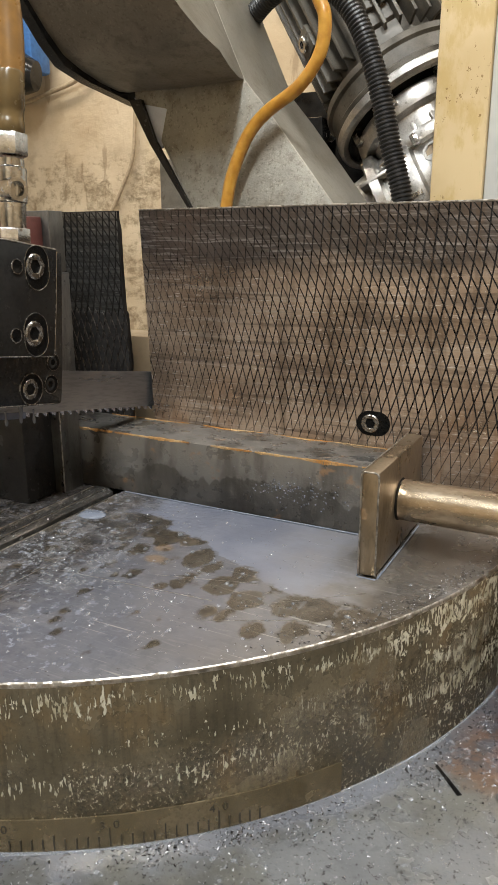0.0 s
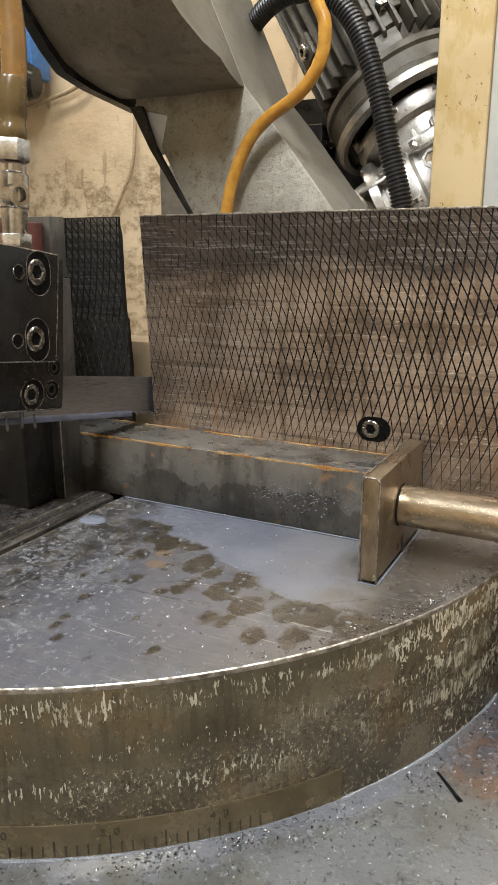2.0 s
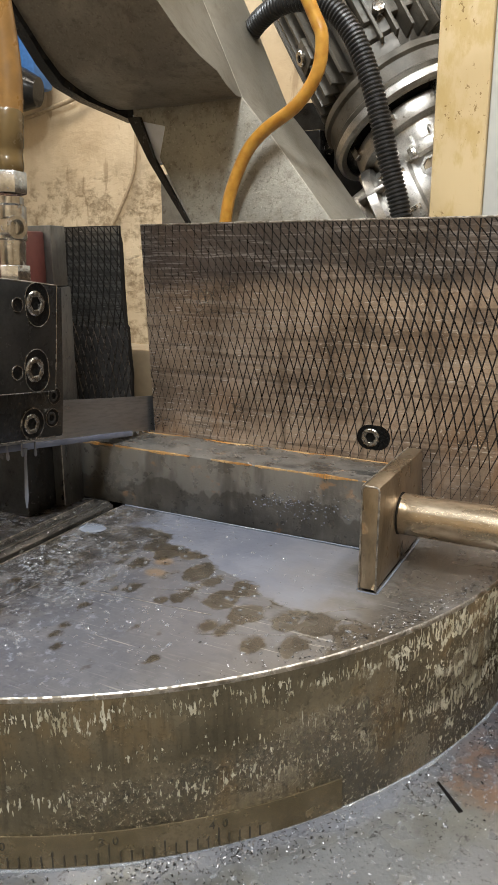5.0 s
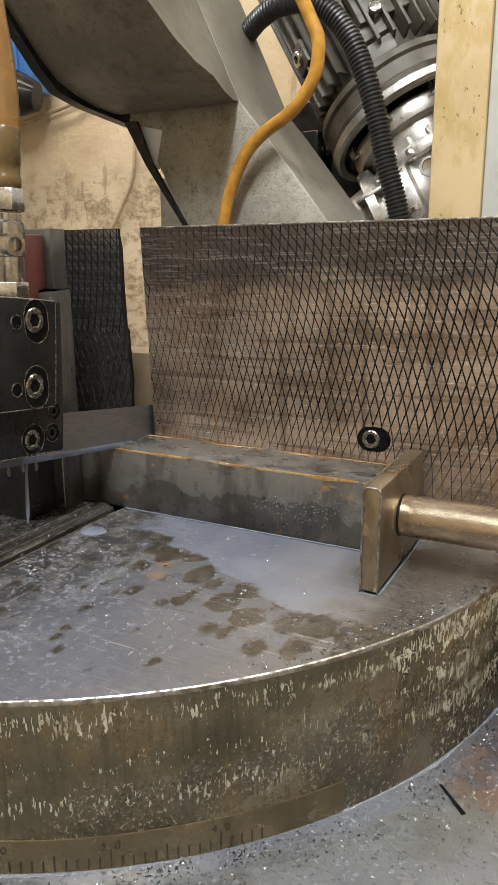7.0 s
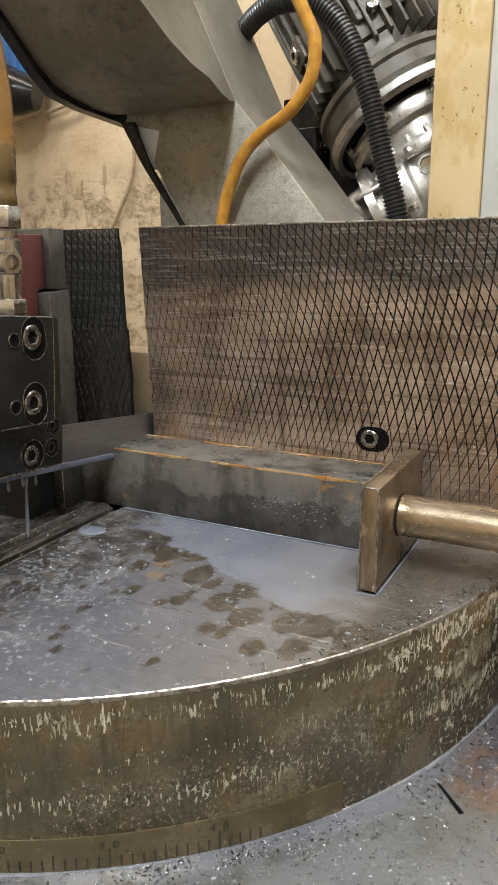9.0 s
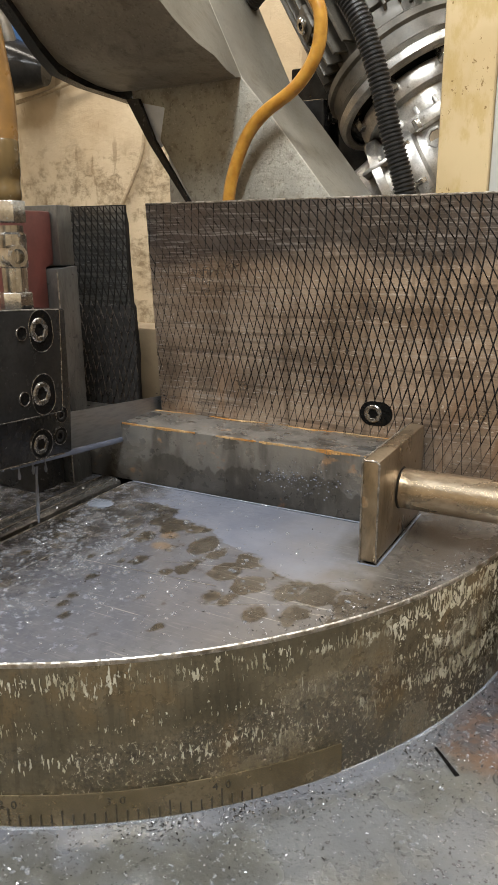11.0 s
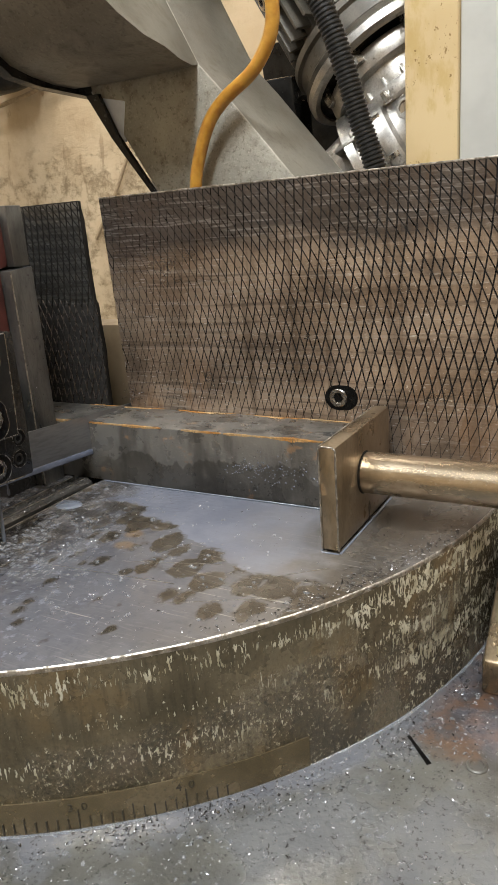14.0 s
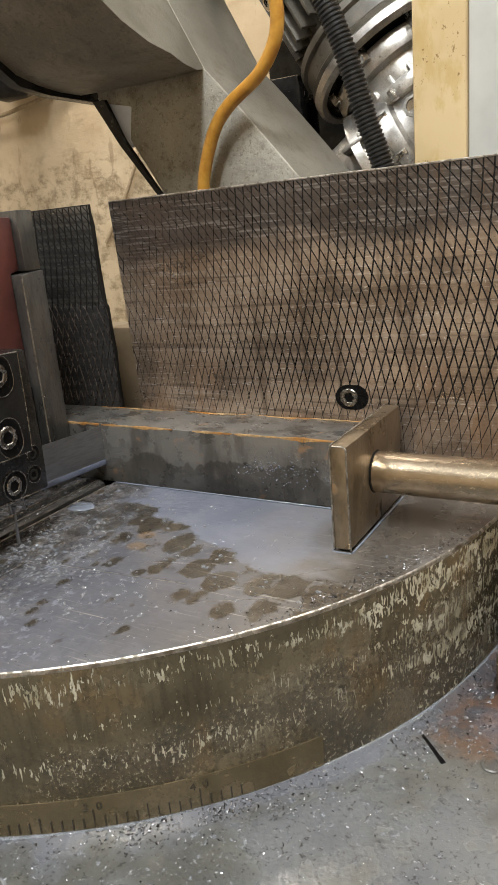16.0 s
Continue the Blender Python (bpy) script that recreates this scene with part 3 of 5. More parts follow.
def tube(points, r, n=14, ribs=0.0, pitch=0.0):
    """A hose along smoothed points; ribs: the height of corrugations with the given pitch."""
    pts = [Vector(p) for p in points]
    line = []
    ext = [pts[0] * 2 - pts[1]] + pts + [pts[-1] * 2 - pts[-2]]
    for i in range(1, len(ext) - 2):
        a, b, c, d = ext[i - 1:i + 3]
        for k in range(24):
            t = k / 24
            line.append(0.5 * ((2 * b) + (c - a) * t + (2 * a - 5 * b + 4 * c - d) * t * t + (3 * b - a - 3 * c + d) * t ** 3))
    line.append(pts[-1])
    if ribs:
        total, fine = 0.0, [line[0]]
        for u, v in zip(line, line[1:]):
            total += (v - u).length
        count, step, gone, want = int(total / pitch) * 4, total / (int(total / pitch) * 4), 0.0, 0.0
        fine = []
        for u, v in zip(line, line[1:]):
            seg = (v - u).length
            while want <= gone + seg + 1e-9 and len(fine) <= count:
                fine.append(u.lerp(v, (want - gone) / max(seg, 1e-9)))
                want += step
            gone += seg
        line = fine
    b = bmesh.new()
    rings, side = [], Vector((0, 1, 0.3)).normalized()
    for i, c in enumerate(line):
        d = (line[min(i + 1, len(line) - 1)] - line[max(i - 1, 0)]).normalized()
        u = d.cross(side).normalized()
        v = d.cross(u)
        rr = r - (ribs if ribs and i % 4 in (0, 1) else 0)
        rings.append([b.verts.new(c + (u * math.cos(a) + v * math.sin(a)) * rr) for a in (2 * math.pi * k / n for k in range(n))])
    for s, t in zip(rings, rings[1:]):
        for i in range(n):
            b.faces.new((s[i], s[(i + 1) % n], t[(i + 1) % n], t[i]))
    b.faces.new(rings[0][::-1])
    b.faces.new(rings[-1])
    return b


def prism(outline, axis, lo, hi, bevel=0.0):
    """A flat outline pushed along an axis. For axis x the outline is (y, z), for y (x, z), for z (x, y)."""
    b = bmesh.new()
    put = {"x": lambda u, v, w: (w, u, v), "y": lambda u, v, w: (u, w, v), "z": lambda u, v, w: (u, v, w)}[axis]
    a = [b.verts.new(put(u, v, lo)) for u, v in outline]
    c = [b.verts.new(put(u, v, hi)) for u, v in outline]
    b.faces.new(a)
    b.faces.new(c[::-1])
    n = len(a)
    for i in range(n):
        b.faces.new((a[i], a[(i + 1) % n], c[(i + 1) % n], c[i]))
    if bevel:
        bmesh.ops.recalc_face_normals(b, faces=b.faces)
        bmesh.ops.bevel(b, geom=[e for e in b.edges if e.calc_face_angle(0) > 0.6], offset=bevel, segments=2, profile=0.5, affect="EDGES")
    return b


def cap_screw(centre, out, r, depth):
    """Head with a hexagonal socket: returns the head's and the socket floor's meshes."""
    c, d = Vector(centre), Vector(out).normalized()
    turn = d.to_track_quat("Z", "Y").to_matrix()
    b, n, rings = bmesh.new(), 36, []
    for h, rr, hexed in ((-depth, r, 0), (-0.1 * r, r, 0), (0, r * 0.88, 0), (0, r * 0.66, 1), (-0.08 * r, r * 0.56, 1), (-depth * 0.7, r * 0.56, 1)):
        ring = []
        for i in range(n):
            a = 2 * math.pi * i / n
            q = rr * (math.cos(math.pi / 6) / math.cos((a % (math.pi / 3)) - math.pi / 6) if hexed else 1)
            ring.append(b.verts.new(c + d * h + turn @ Vector((q * math.cos(a), q * math.sin(a), 0))))
        rings.append(ring)
    for u, v in zip(rings, rings[1:]):
        for i in range(n):
            b.faces.new((u[i], u[(i + 1) % n], v[(i + 1) % n], v[i]))
    b.faces.new(rings[0][::-1])
    sock = cyl(c - d * depth * 0.8, c - d * depth * 0.55, r * 0.6, n=12)
    return b, sock


# ---------------------------------------------------------------- the room
def room():
    x0, x1, y0, y1, z0, z1, w = -3.2, 3.0, -3.4, 1.75, -0.85, 2.45, 0.2
    tagged(mesh_object("floor", box(x0 - w, x1 + w, y0 - w, y1 + w, z0 - w, z0), M_CONCRETE), "grey worn concrete workshop floor", "floor", kind="structure")
    tagged(mesh_object("ceiling", box(x0 - w, x1 + w, y0 - w, y1 + w, z1, z1 + w), M_WHITE), "limewashed workshop ceiling", "ceiling", kind="structure")
    for name, b in (("wall_north", box(x0 - w, x1 + w, y1, y1 + w, z0, z1)), ("wall_south", box(x0 - w, x1 + w, y0 - w, y0, z0, z1)),
                    ("wall_west", box(x0 - w, x0, y0, y1, z0, z1)), ("wall_east", box(x1, x1 + w, y0, y1, z0, z1))):
        tagged(mesh_object(name, b, M_PLASTER), "beige plastered wall with brown stains and cracks", "wall", kind="structure")


def ceiling_lamp(x, y, z, length, width, watts, color, along_y=False):
    m = pose(x, y, z, 0, 0, 90 if along_y else 0)
    ob = empty("ceiling_lamp", m, "assumed long white ceiling lamp out of view, added for light", "lamp", "ceiling lamps")
    part("housing", box(-length / 2, length / 2, -width / 2, width / 2, 0.0, 0.06, 0.008), M_GREY, ob)
    part("diffuser", box(-length / 2 + 0.01, length / 2 - 0.01, -width / 2 + 0.01, width / 2 - 0.01, -0.02, -0.001, 0.004), M_LAMP, ob, "glowing white diffuser")
    data = bpy.data.lights.new("lamp_light", "AREA")
    data.shape, data.size, data.size_y, data.energy, data.color = "RECTANGLE", length, width, watts, color
    light = new("lamp_light", data)
    light.matrix_world = m @ pose(0, 0, -0.03)
    return ob


room()
# assumed lamps, all out of view; the second is fill for the left side
LAMPS = [(0.45, -1.6, 2.35, 1.5, 0.25, 118, (0.91, 0.965, 1.0), True),
         (-1.3, -1.5, 2.35, 1.5, 0.25, 44, (0.91, 0.965, 1.0), True),
         (0.9, 0.2, 2.35, 1.5, 0.25, 30, (0.98, 0.97, 0.95), True),
         (-1.4, 0.9, 2.35, 1.5, 0.25, 37, (1.0, 0.92, 0.80), False)]
for row in LAMPS:
    ceiling_lamp(*row)

# ---------------------------------------------------------------- machine bed and turntable
CX, CY, R, THICK = -0.2815, 0.0312, 0.4137, 0.109


def machine_bed():
    ob = empty("machine_bed", pose(-0.2, 0.1, -0.85), "wet grey steel bed of a band saw", "machine bed")
    at = pose(-0.2, 0.1, -0.85)
    part("bed_plate", box(-1.0, 0.75, -0.75, 1.0, -0.149, -0.109, 0.003), M_BED, ob, "wet grey steel plate with rust and swarf", at=at)
    part("pedestal", box(-0.85, 0.6, -0.5, 0.85, -0.85, -0.149, 0.01), M_GREY, ob, "grey painted pedestal", at=at)
    # index mark and flush plug
    d = Vector((0.124 - 0.105, -0.177 + 0.157, 0))
    n = Vector((-d.y, d.x, 0)).normalized() * 0.0016
    a, b = Vector((0.105, -0.157, -0.1088)), Vector((0.124, -0.177, -0.1088))
    bm = prism([(v.x, v.y) for v in (a + n * 0.5, a - n * 0.5, b - n, b + n)], "z", -0.1095, -0.1083)
    part("index_mark", bm, M_SOCKET, ob, "black engraved index mark", at=at)
    part("plug", lathe((0.151, -0.167, -0.111), (0.151, -0.167, -0.1075), [(0, 0.0068), (0.8, 0.0068), (1, 0.006), (1, 0.0045), (0.8, 0.004)]), M_BED, ob, "flush steel plug", at=at)
    return ob


def turntable():
    at = pose(CX, CY, -THICK)
    ob = empty("turntable", at, "thick round steel saw table, wet with milky coolant", "saw table")
    n = 220
    # two half plates with the blade channel between them
    x0, x1 = -0.2505, -0.2175

    def ring(r, side):
        edge = x1 if side > 0 else x0
        a0 = math.acos((edge - CX) / r)
        lo, hi = (-a0, a0) if side > 0 else (a0, 2 * math.pi - a0)
        return [(CX + r * math.cos(lo + (hi - lo) * i / n), CY + r * math.sin(lo + (hi - lo) * i / n)) for i in range(n + 1)]

    for side, name in ((1, "table_half"), (-1, "table_half")):
        b = bmesh.new()
        levels = [(-THICK, R), (-0.003, R), (-0.0016, R - 0.0001), (-0.0006, R - 0.0005), (0.0, R - 0.0013)]
        rows = [[b.verts.new((x, y, z)) for x, y in ring(r, side)] for z, r in levels]
        m = len(rows[0])
        for li, (u, v) in enumerate(zip(rows, rows[1:])):
            for i in range(m):
                f = b.faces.new((u[i], u[(i + 1) % m], v[(i + 1) % m], v[i]))
                f.material_index = 1 if li == 0 else 2
        b.faces.new(rows[0][::-1]).material_index = 1
        b.faces.new(rows[-1]).material_index = 0
        part(name, b, [M_TABLE, M_RIM, M_BEAD], ob, at=at, smooth=30)
    part("channel_floor", box(x0, x1, CY - R * 0.985, CY + R * 0.985, -THICK, -0.012), M_GROOVE, ob, "near-black blade channel", at=at)
    # wear strip beside the blade
    strip = prism([(x0 + 0.001, -0.012), (x0 + 0.001, 0.0012), (x0 + 0.006, 0.0036), (x1 - 0.013, 0.0036), (x1 - 0.007, 0.0005), (x1 - 0.007, -0.012)], "y", CY - R * 0.975, -0.064, 0.0006)
    part("wear_strip", strip, M_STRIP, ob, "wet grey wear strip beside the blade", at=at)
    # lighter edges of strip and channel drawn as bright lines
    for ex, ez in ((x0 + 0.0062, 0.0036), (x1 - 0.0128, 0.0035), (x0 - 0.0004, 0.0002), (x1 + 0.0003, 0.0002)):
        part("worn_glint_edge", tube([(ex, CY - R * 0.95, ez), (ex, -0.2, ez), (ex, -0.068, ez)], 0.0006, 6), M_BEAD, ob, "bright edge line of wear and drawn highlight", at=at)
    for (x0s, y0s, x1s, y1s, w) in ((-0.161, -0.215, -0.036, -0.205, 0.0006), (-0.171, -0.256, -0.166, -0.181, 0.0005), (-0.09, -0.19, -0.02, -0.17, 0.0004), (0.0, -0.19, 0.05, -0.15, 0.0004), (-0.03, -0.23, 0.03, -0.2, 0.0004)):
        dv = Vector((y0s - y1s, x1s - x0s, 0)).normalized() * w / 2
        sc = prism([(x0s, y0s), (x1s + dv.x, y1s + dv.y), (x1s - dv.x, y1s - dv.y)], "z", -0.0003, 0.0002)
        part("scratch", sc, M_BEAD, ob, "bright scratch in the table", at=at, smooth=0)
    # degree band round the foot of the table
    end = math.atan2(-0.205 - CY, 0.053 - CX)
    b = bmesh.new()
    prof = [(R + 0.0003, -THICK + 0.001), (R + 0.0012, -THICK + 0.001), (R + 0.0012, -0.0865), (R + 0.0003, -0.0865)]
    k = 120
    rows = [[b.verts.new((CX + r * math.cos(a), CY + r * math.sin(a), z)) for r, z in prof] for a in (end - math.radians(95) * i / k for i in range(k + 1))]
    for u, v in zip(rows, rows[1:]):
        for i in range(4):
            b.faces.new((u[i], u[(i + 1) % 4], v[(i + 1) % 4], v[i]))
    b.faces.new(rows[0])
    b.faces.new(rows[-1][::-1])
    band = part("degree_band", b, M_SCALE, ob, "bronze-coloured engraved degree band", at=at)
    az30, step = 90 - 145.05, 0.865
    for d in range(14, 45):
        a = radians(az30 + (d - 30) * step)
        tall = 0.0125 if d % 10 == 0 else (0.0105 if d % 5 == 0 else 0.0075)
        t = box(-0.0004, 0.0004, -0.0007, 0.0002, 0, tall)
        t.transform(Matrix.Translation((CX, CY, -THICK + 0.002)) @ Matrix.Rotation(a + math.pi / 2, 4, "Z") @ Matrix.Translation((0, -(R + 0.0012), 0)))
        part("tick", t, M_INK, band, at=at, smooth=0)
    for d in (20, 30, 40):
        for ch, off in zip(str(d), (-0.62, 0.62)):
            a = radians(az30 + (d - 30 + off) * step)
            cu = bpy.data.curves.new("digit", "FONT")
            cu.body, cu.size, cu.extrude, cu.align_x, cu.align_y = ch, 0.0075, 0.0003, "CENTER", "BOTTOM"
            o = new("digit", cu)
            o.parent, o.matrix_parent_inverse = band, Matrix()
            o.data.materials.append(M_INK)
            o.matrix_basis = at.inverted() @ Matrix.Translation((CX, CY, -THICK + 0.0125)) @ Matrix.Rotation(a + math.pi / 2, 4, "Z") @ Matrix.Translation((0, -(R + 0.0014), 0)) @ Matrix.Rotation(math.pi / 2, 4, "X")
    return ob


machine_bed()
turntable()


def foot_casting():
    ob = empty("bed_lug", pose(0.25, 0.0, -0.109), "grey-brown cast lug on the machine bed", "bed lug")
    at = pose(0.25, 0.0, -0.109)
    outline = [(-0.094, -0.109), (-0.094, -0.083), (-0.086, -0.079), (-0.03, -0.03), (0.12, -0.03), (0.12, -0.109)]
    part("lug_body", prism(outline, "x", 0.138, 0.36, 0.003), M_STOP, ob, at=at)
    return ob


foot_casting()


# ---------------------------------------------------------------- jaws
def clip_poly(poly, inside, cross):
    out = []
    for i, p in enumerate(poly):
        q = poly[(i + 1) % len(poly)]
        if inside(p):
            out.append(p)
        if inside(p) != inside(q):
            out.append(cross(p, q))
    return out


RA, ZA, RB, ZB, PITCH = 0.34, 0.02, 0.52, 0.262, 0.0077


def arc_a(z):
    return math.sqrt(RA * RA - (z - ZA) ** 2) - RA


def arc_b(z):
    return math.sqrt(RB * RB - (z - ZB) ** 2) - RB


def knurled_face(left, right, z0, z1, y):
    """Lands between two families of fly-cut arcs, each land a low frustum in front of the plate. left and right: x as a function of z."""
    b = bmesh.new()

    def meet(xa, xb):
        lo, hi = -0.2, 0.355
        for _ in range(40):
            mid = (lo + hi) / 2
            if xa + arc_a(mid) - xb - (arc_b(mid) if abs(mid - ZB) < RB else 0) > 0:
                lo = mid
            else:
                hi = mid
        return lo

    def land(i, j, g):
        a0, a1, b0, b1 = i * PITCH + g, (i + 1) * PITCH - g, j * PITCH + g, (j + 1) * PITCH - g
        c = [meet(a0, b0), meet(a0, b1), meet(a1, b1), meet(a1, b0)]
        poly = []
        for (zs, ze, x0, f) in ((c[0], c[1], a0, arc_a), (c[1], c[2], b1, arc_b), (c[2], c[3], a1, arc_a), (c[3], c[0], b0, arc_b)):
            for s in range(4):
                z = zs + (ze - zs) * s / 4
                poly.append((x0 + f(z), z))
        return poly

    def trimmed(poly, inset):
        lim = ((lambda p: p[1] >= z0 + inset, lambda p: p[1] - z0 - inset), (lambda p: p[1] <= z1 - inset, lambda p: z1 - inset - p[1]),
               (lambda p: p[0] >= left(p[1]) + inset, lambda p: p[0] - left(p[1]) - inset), (lambda p: p[0] <= right(p[1]) - inset, lambda p: right(p[1]) - inset - p[0]))
        for inside, dist in lim:
            poly = clip_poly(poly, inside, lambda p, q: tuple(u + (v - u) * dist(p) / (dist(p) - dist(q)) for u, v in zip(p, q)))
            if len(poly) < 3:
                return []
        return poly

    ilo, ihi = int((left(z0) - 0.3) / PITCH), int((right(z0) + 0.3) / PITCH)
    for i in range(ilo, ihi):
        for j in range(i - 40, i + 40):
            zc = meet((i + 0.5) * PITCH, (j + 0.5) * PITCH)
            if not z0 - 0.05 < zc < z1 + 0.05:
                continue
            xc = (i + 0.5) * PITCH + arc_a(zc)
            if not left(zc) - 0.03 < xc < right(zc) + 0.03:
                continue
            worn = min(1.0, max(0.3, (zc - 0.02) / 0.08)) * min(1.0, max(0.55, (xc + 0.30) / 0.2)) if right(0.1) > 0 else 1.0
            wide = 0.00052 + 0.00018 * min(1.0, max(0.0, (xc + 0.12) / 0.25)) if right(0.1) > 0 else 0.00078
            low, top = trimmed(land(i, j, 0.00020 * worn), 0.0002), trimmed(land(i, j, (wide + 0.00016 * noise.noise(Vector((xc * 14, zc * 14, 5)))) * worn), 0.0004)
            cut = 2 if right(0.1) < 0 and zc < 0.157 else 1
            if len(low) != len(top) or len(low) < 3:
                cut = 3
                if len(low) < 3:
                    continue
                top = [(p[0] * 0.8 + sum(q[0] for q in low) / len(low) * 0.2, p[1] * 0.8 + sum(q[1] for q in low) / len(low) * 0.2) for p in low]
            vl = [b.verts.new((x, y, z)) for x, z in low]
            vt = [b.verts.new((x, y - 0.0008 * worn, z)) for x, z in top]
            b.faces.new(vt)
            for s in range(len(vl)):
                b.faces.new((vl[s], vl[(s + 1) % len(vl)], vt[(s + 1) % len(vl)], vt[s])).material_index = cut
    return b


def fixed_jaw():
    at = pose(0.1, 0.01, 0)
    ob = empty("fixed_jaw", at, "tall knurled steel vice jaw standing behind the bar", "vice jaw")
    outline = [(-0.2175, 0.0), (-0.2237, 0.15), (-0.2285, 0.252), (0.62, 0.252), (0.62, 0.0)]
    body = prism(outline, "y", 0.0009, 0.030, 0.0008)
    part("jaw_plate", body, M_GROOVE, ob, "near-black steel back plate", at=at)
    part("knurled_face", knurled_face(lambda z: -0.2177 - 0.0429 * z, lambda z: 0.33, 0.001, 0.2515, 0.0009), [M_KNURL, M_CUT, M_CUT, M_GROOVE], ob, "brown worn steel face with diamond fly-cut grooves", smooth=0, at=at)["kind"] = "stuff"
    part("top_arris", box(-0.2283, 0.33, 0.0002, 0.0024, 0.2510, 0.2526, 0.0004), M_BEAD, ob, "bright top arris", at=at)
    # slot with the clamping screw
    sl = []
    for cx, a0 in ((0.0062, -90), (-0.0015, 90)):
        sl += [(cx + 0.0105 * math.cos(radians(a0 + 180 * i / 14)), 0.0765 + 0.0105 * math.sin(radians(a0 + 180 * i / 14))) for i in range(15)]
    # filled black oval, standing for the dark depth of the counterbore
    part("screw_slot", prism(sl, "y", -0.0006, 0.004, 0.0), M_SOCKET, ob, "black oval drawn as the counterbore's dark inside", at=at)
    head, sock = cap_screw((0.0, -0.0022, 0.0765), (0, -1, 0), 0.0078, 0.006)
    s = part("cap_screw", head, M_SCREW, ob, "oily socket head screw", at=at)
    part("socket", sock, M_SOCKET, s, at=at)
    return ob


def outfeed_jaw():
    at = pose(-0.35, 0.01, 0)
    ob = empty("outfeed_jaw", at, "dark knurled steel vice jaw with a chipped edge", "vice jaw")
    outline = [(-0.62, 0.0), (-0.62, 0.252), (-0.2535, 0.252), (-0.2535, 0.245), (-0.2515, 0.235), (-0.2512, 0.2), (-0.2497, 0.16), (-0.2475, 0.157), (-0.2470, 0.14), (-0.2450, 0.11), (-0.2462, 0.095), (-0.2455, 0.0)]
    part("jaw_plate", prism(outline, "y", 0.0009, 0.005, 0.0006), M_GROOVE, ob, "near-black steel back plate", at=at)
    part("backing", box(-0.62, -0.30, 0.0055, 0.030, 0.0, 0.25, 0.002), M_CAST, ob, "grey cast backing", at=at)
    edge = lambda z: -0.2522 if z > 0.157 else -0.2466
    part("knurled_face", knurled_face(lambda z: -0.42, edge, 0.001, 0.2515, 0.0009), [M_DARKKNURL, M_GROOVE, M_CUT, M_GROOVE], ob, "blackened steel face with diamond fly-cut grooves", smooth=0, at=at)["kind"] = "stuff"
    return ob


def movable_jaw():
    at = pose(-0.35, -0.075, 0)
    ob = empty("movable_jaw", at, "red painted vice jaw with grey steel lining", "vice jaw")
    # steel lining against the bar, its end face towards the blade
    part("lining", prism([(-0.0600, 0.199), (-0.0600, 0.25), (-0.0785, 0.25), (-0.0785, 0.199)], "x", -0.60, -0.265, 0.001), M_JAWEND, ob, "scratched grey steel lining", at=at)
    part("lining_foot", prism([(-0.0615, 0.0), (-0.0615, 0.1985), (-0.088, 0.1965), (-0.088, 0.0)], "x", -0.60, -0.2610, 0.001), M_JAWEND, ob, "scratched grey steel lower lining", at=at)
    part("worn_glint_edge", tube([(-0.2612, -0.0877, 0.002), (-0.2612, -0.0877, 0.1), (-0.2612, -0.0877, 0.194)], 0.0007, 6), M_BEAD, ob, "bright edge line of wear and drawn highlight", at=at)
    part("jaw_body", prism([(-0.135, 0.1), (-0.135, 0.245), (-0.0785, 0.245), (-0.0785, 0.2), (-0.0885, 0.1975), (-0.0885, 0.1)], "x", -0.60, -0.272, 0.002), M_RED, ob, "dark oxide red painted body", at=at)
    part("jaw_foot", box(-0.60, -0.270, -0.125, -0.0885, 0.0, 0.098, 0.002), M_BLACK, ob, "black oily jaw foot", at=at)
    return ob


def rear_rail():
    return tagged(mesh_object("rear_rail", box(-0.62, -0.02, 0.085, 0.13, 0.0, 0.124, 0.003), M_BEIGE, 35), "beige painted rail behind the vice jaws", "rail")


def rear_post():
    return tagged(mesh_object("rear_post", box(-0.80, -0.715, 0.88, 0.94, -0.85, 0.40, 0.004), M_MOTOR, 35), "slim grey post behind the saw", "post")


rear_rail()
rear_post()
fixed_jaw()
outfeed_jaw()
movable_jaw()


# ---------------------------------------------------------------- bar, stop and rod
def steel_bar():
    at = pose(-0.28, -0.03, 0)
    ob = empty("steel_bar", at, "dark square steel bar with rusty arrises, being sawn", "steel bar")
    part("bar_body", box(-0.60, 0.0355, -0.0585, -0.0008, 0.0006, 0.0565, 0.0012), M_BAR, ob, at=at)
    # flaking rust along the two upper arrises
    for edge, seed in (("back", 3.0), ("front", 8.0)):
        b = bmesh.new()
        x = -0.27
        while x < 0.034:
            n1 = noise.noise(Vector((x * 26, seed, 0))) + 0.5 * noise.noise(Vector((x * 140, seed, 4)))
            w = 0.0022 + 0.0055 * n1 if edge == "back" else 0.0016 + 0.0050 * n1
            if w > 0.0004:
                l = random.uniform(0.0012, 0.0034)
                h = 0.0005
                if edge == "back":
                    q = [(-0.0012, 0.0565), (-0.0012 - w, 0.05655), (-0.0012 - w * 0.5, 0.0565 + h)]
                else:
                    q = [(-0.0587, 0.0558 - w * 0.35), (-0.0583 + w * 0.6, 0.0567), (-0.0586, 0.0565 + h * 0.5)]
                u = [b.verts.new((x, *p)) for p in q]
                v = [b.verts.new((x + l, p[0] * 1.0, p[1])) for p in q]
                b.faces.new(u)
                b.faces.new(v[::-1])
                for i in range(3):
                    b.faces.new((u[i], u[(i + 1) % 3], v[(i + 1) % 3], v[i]))
                x += l * 0.8
            x += 0.0008
        part("rust_crust", b, M_RUST, ob, "flaking orange rust along the arris", at=at, smooth=0)["kind"] = "stuff"
    return ob


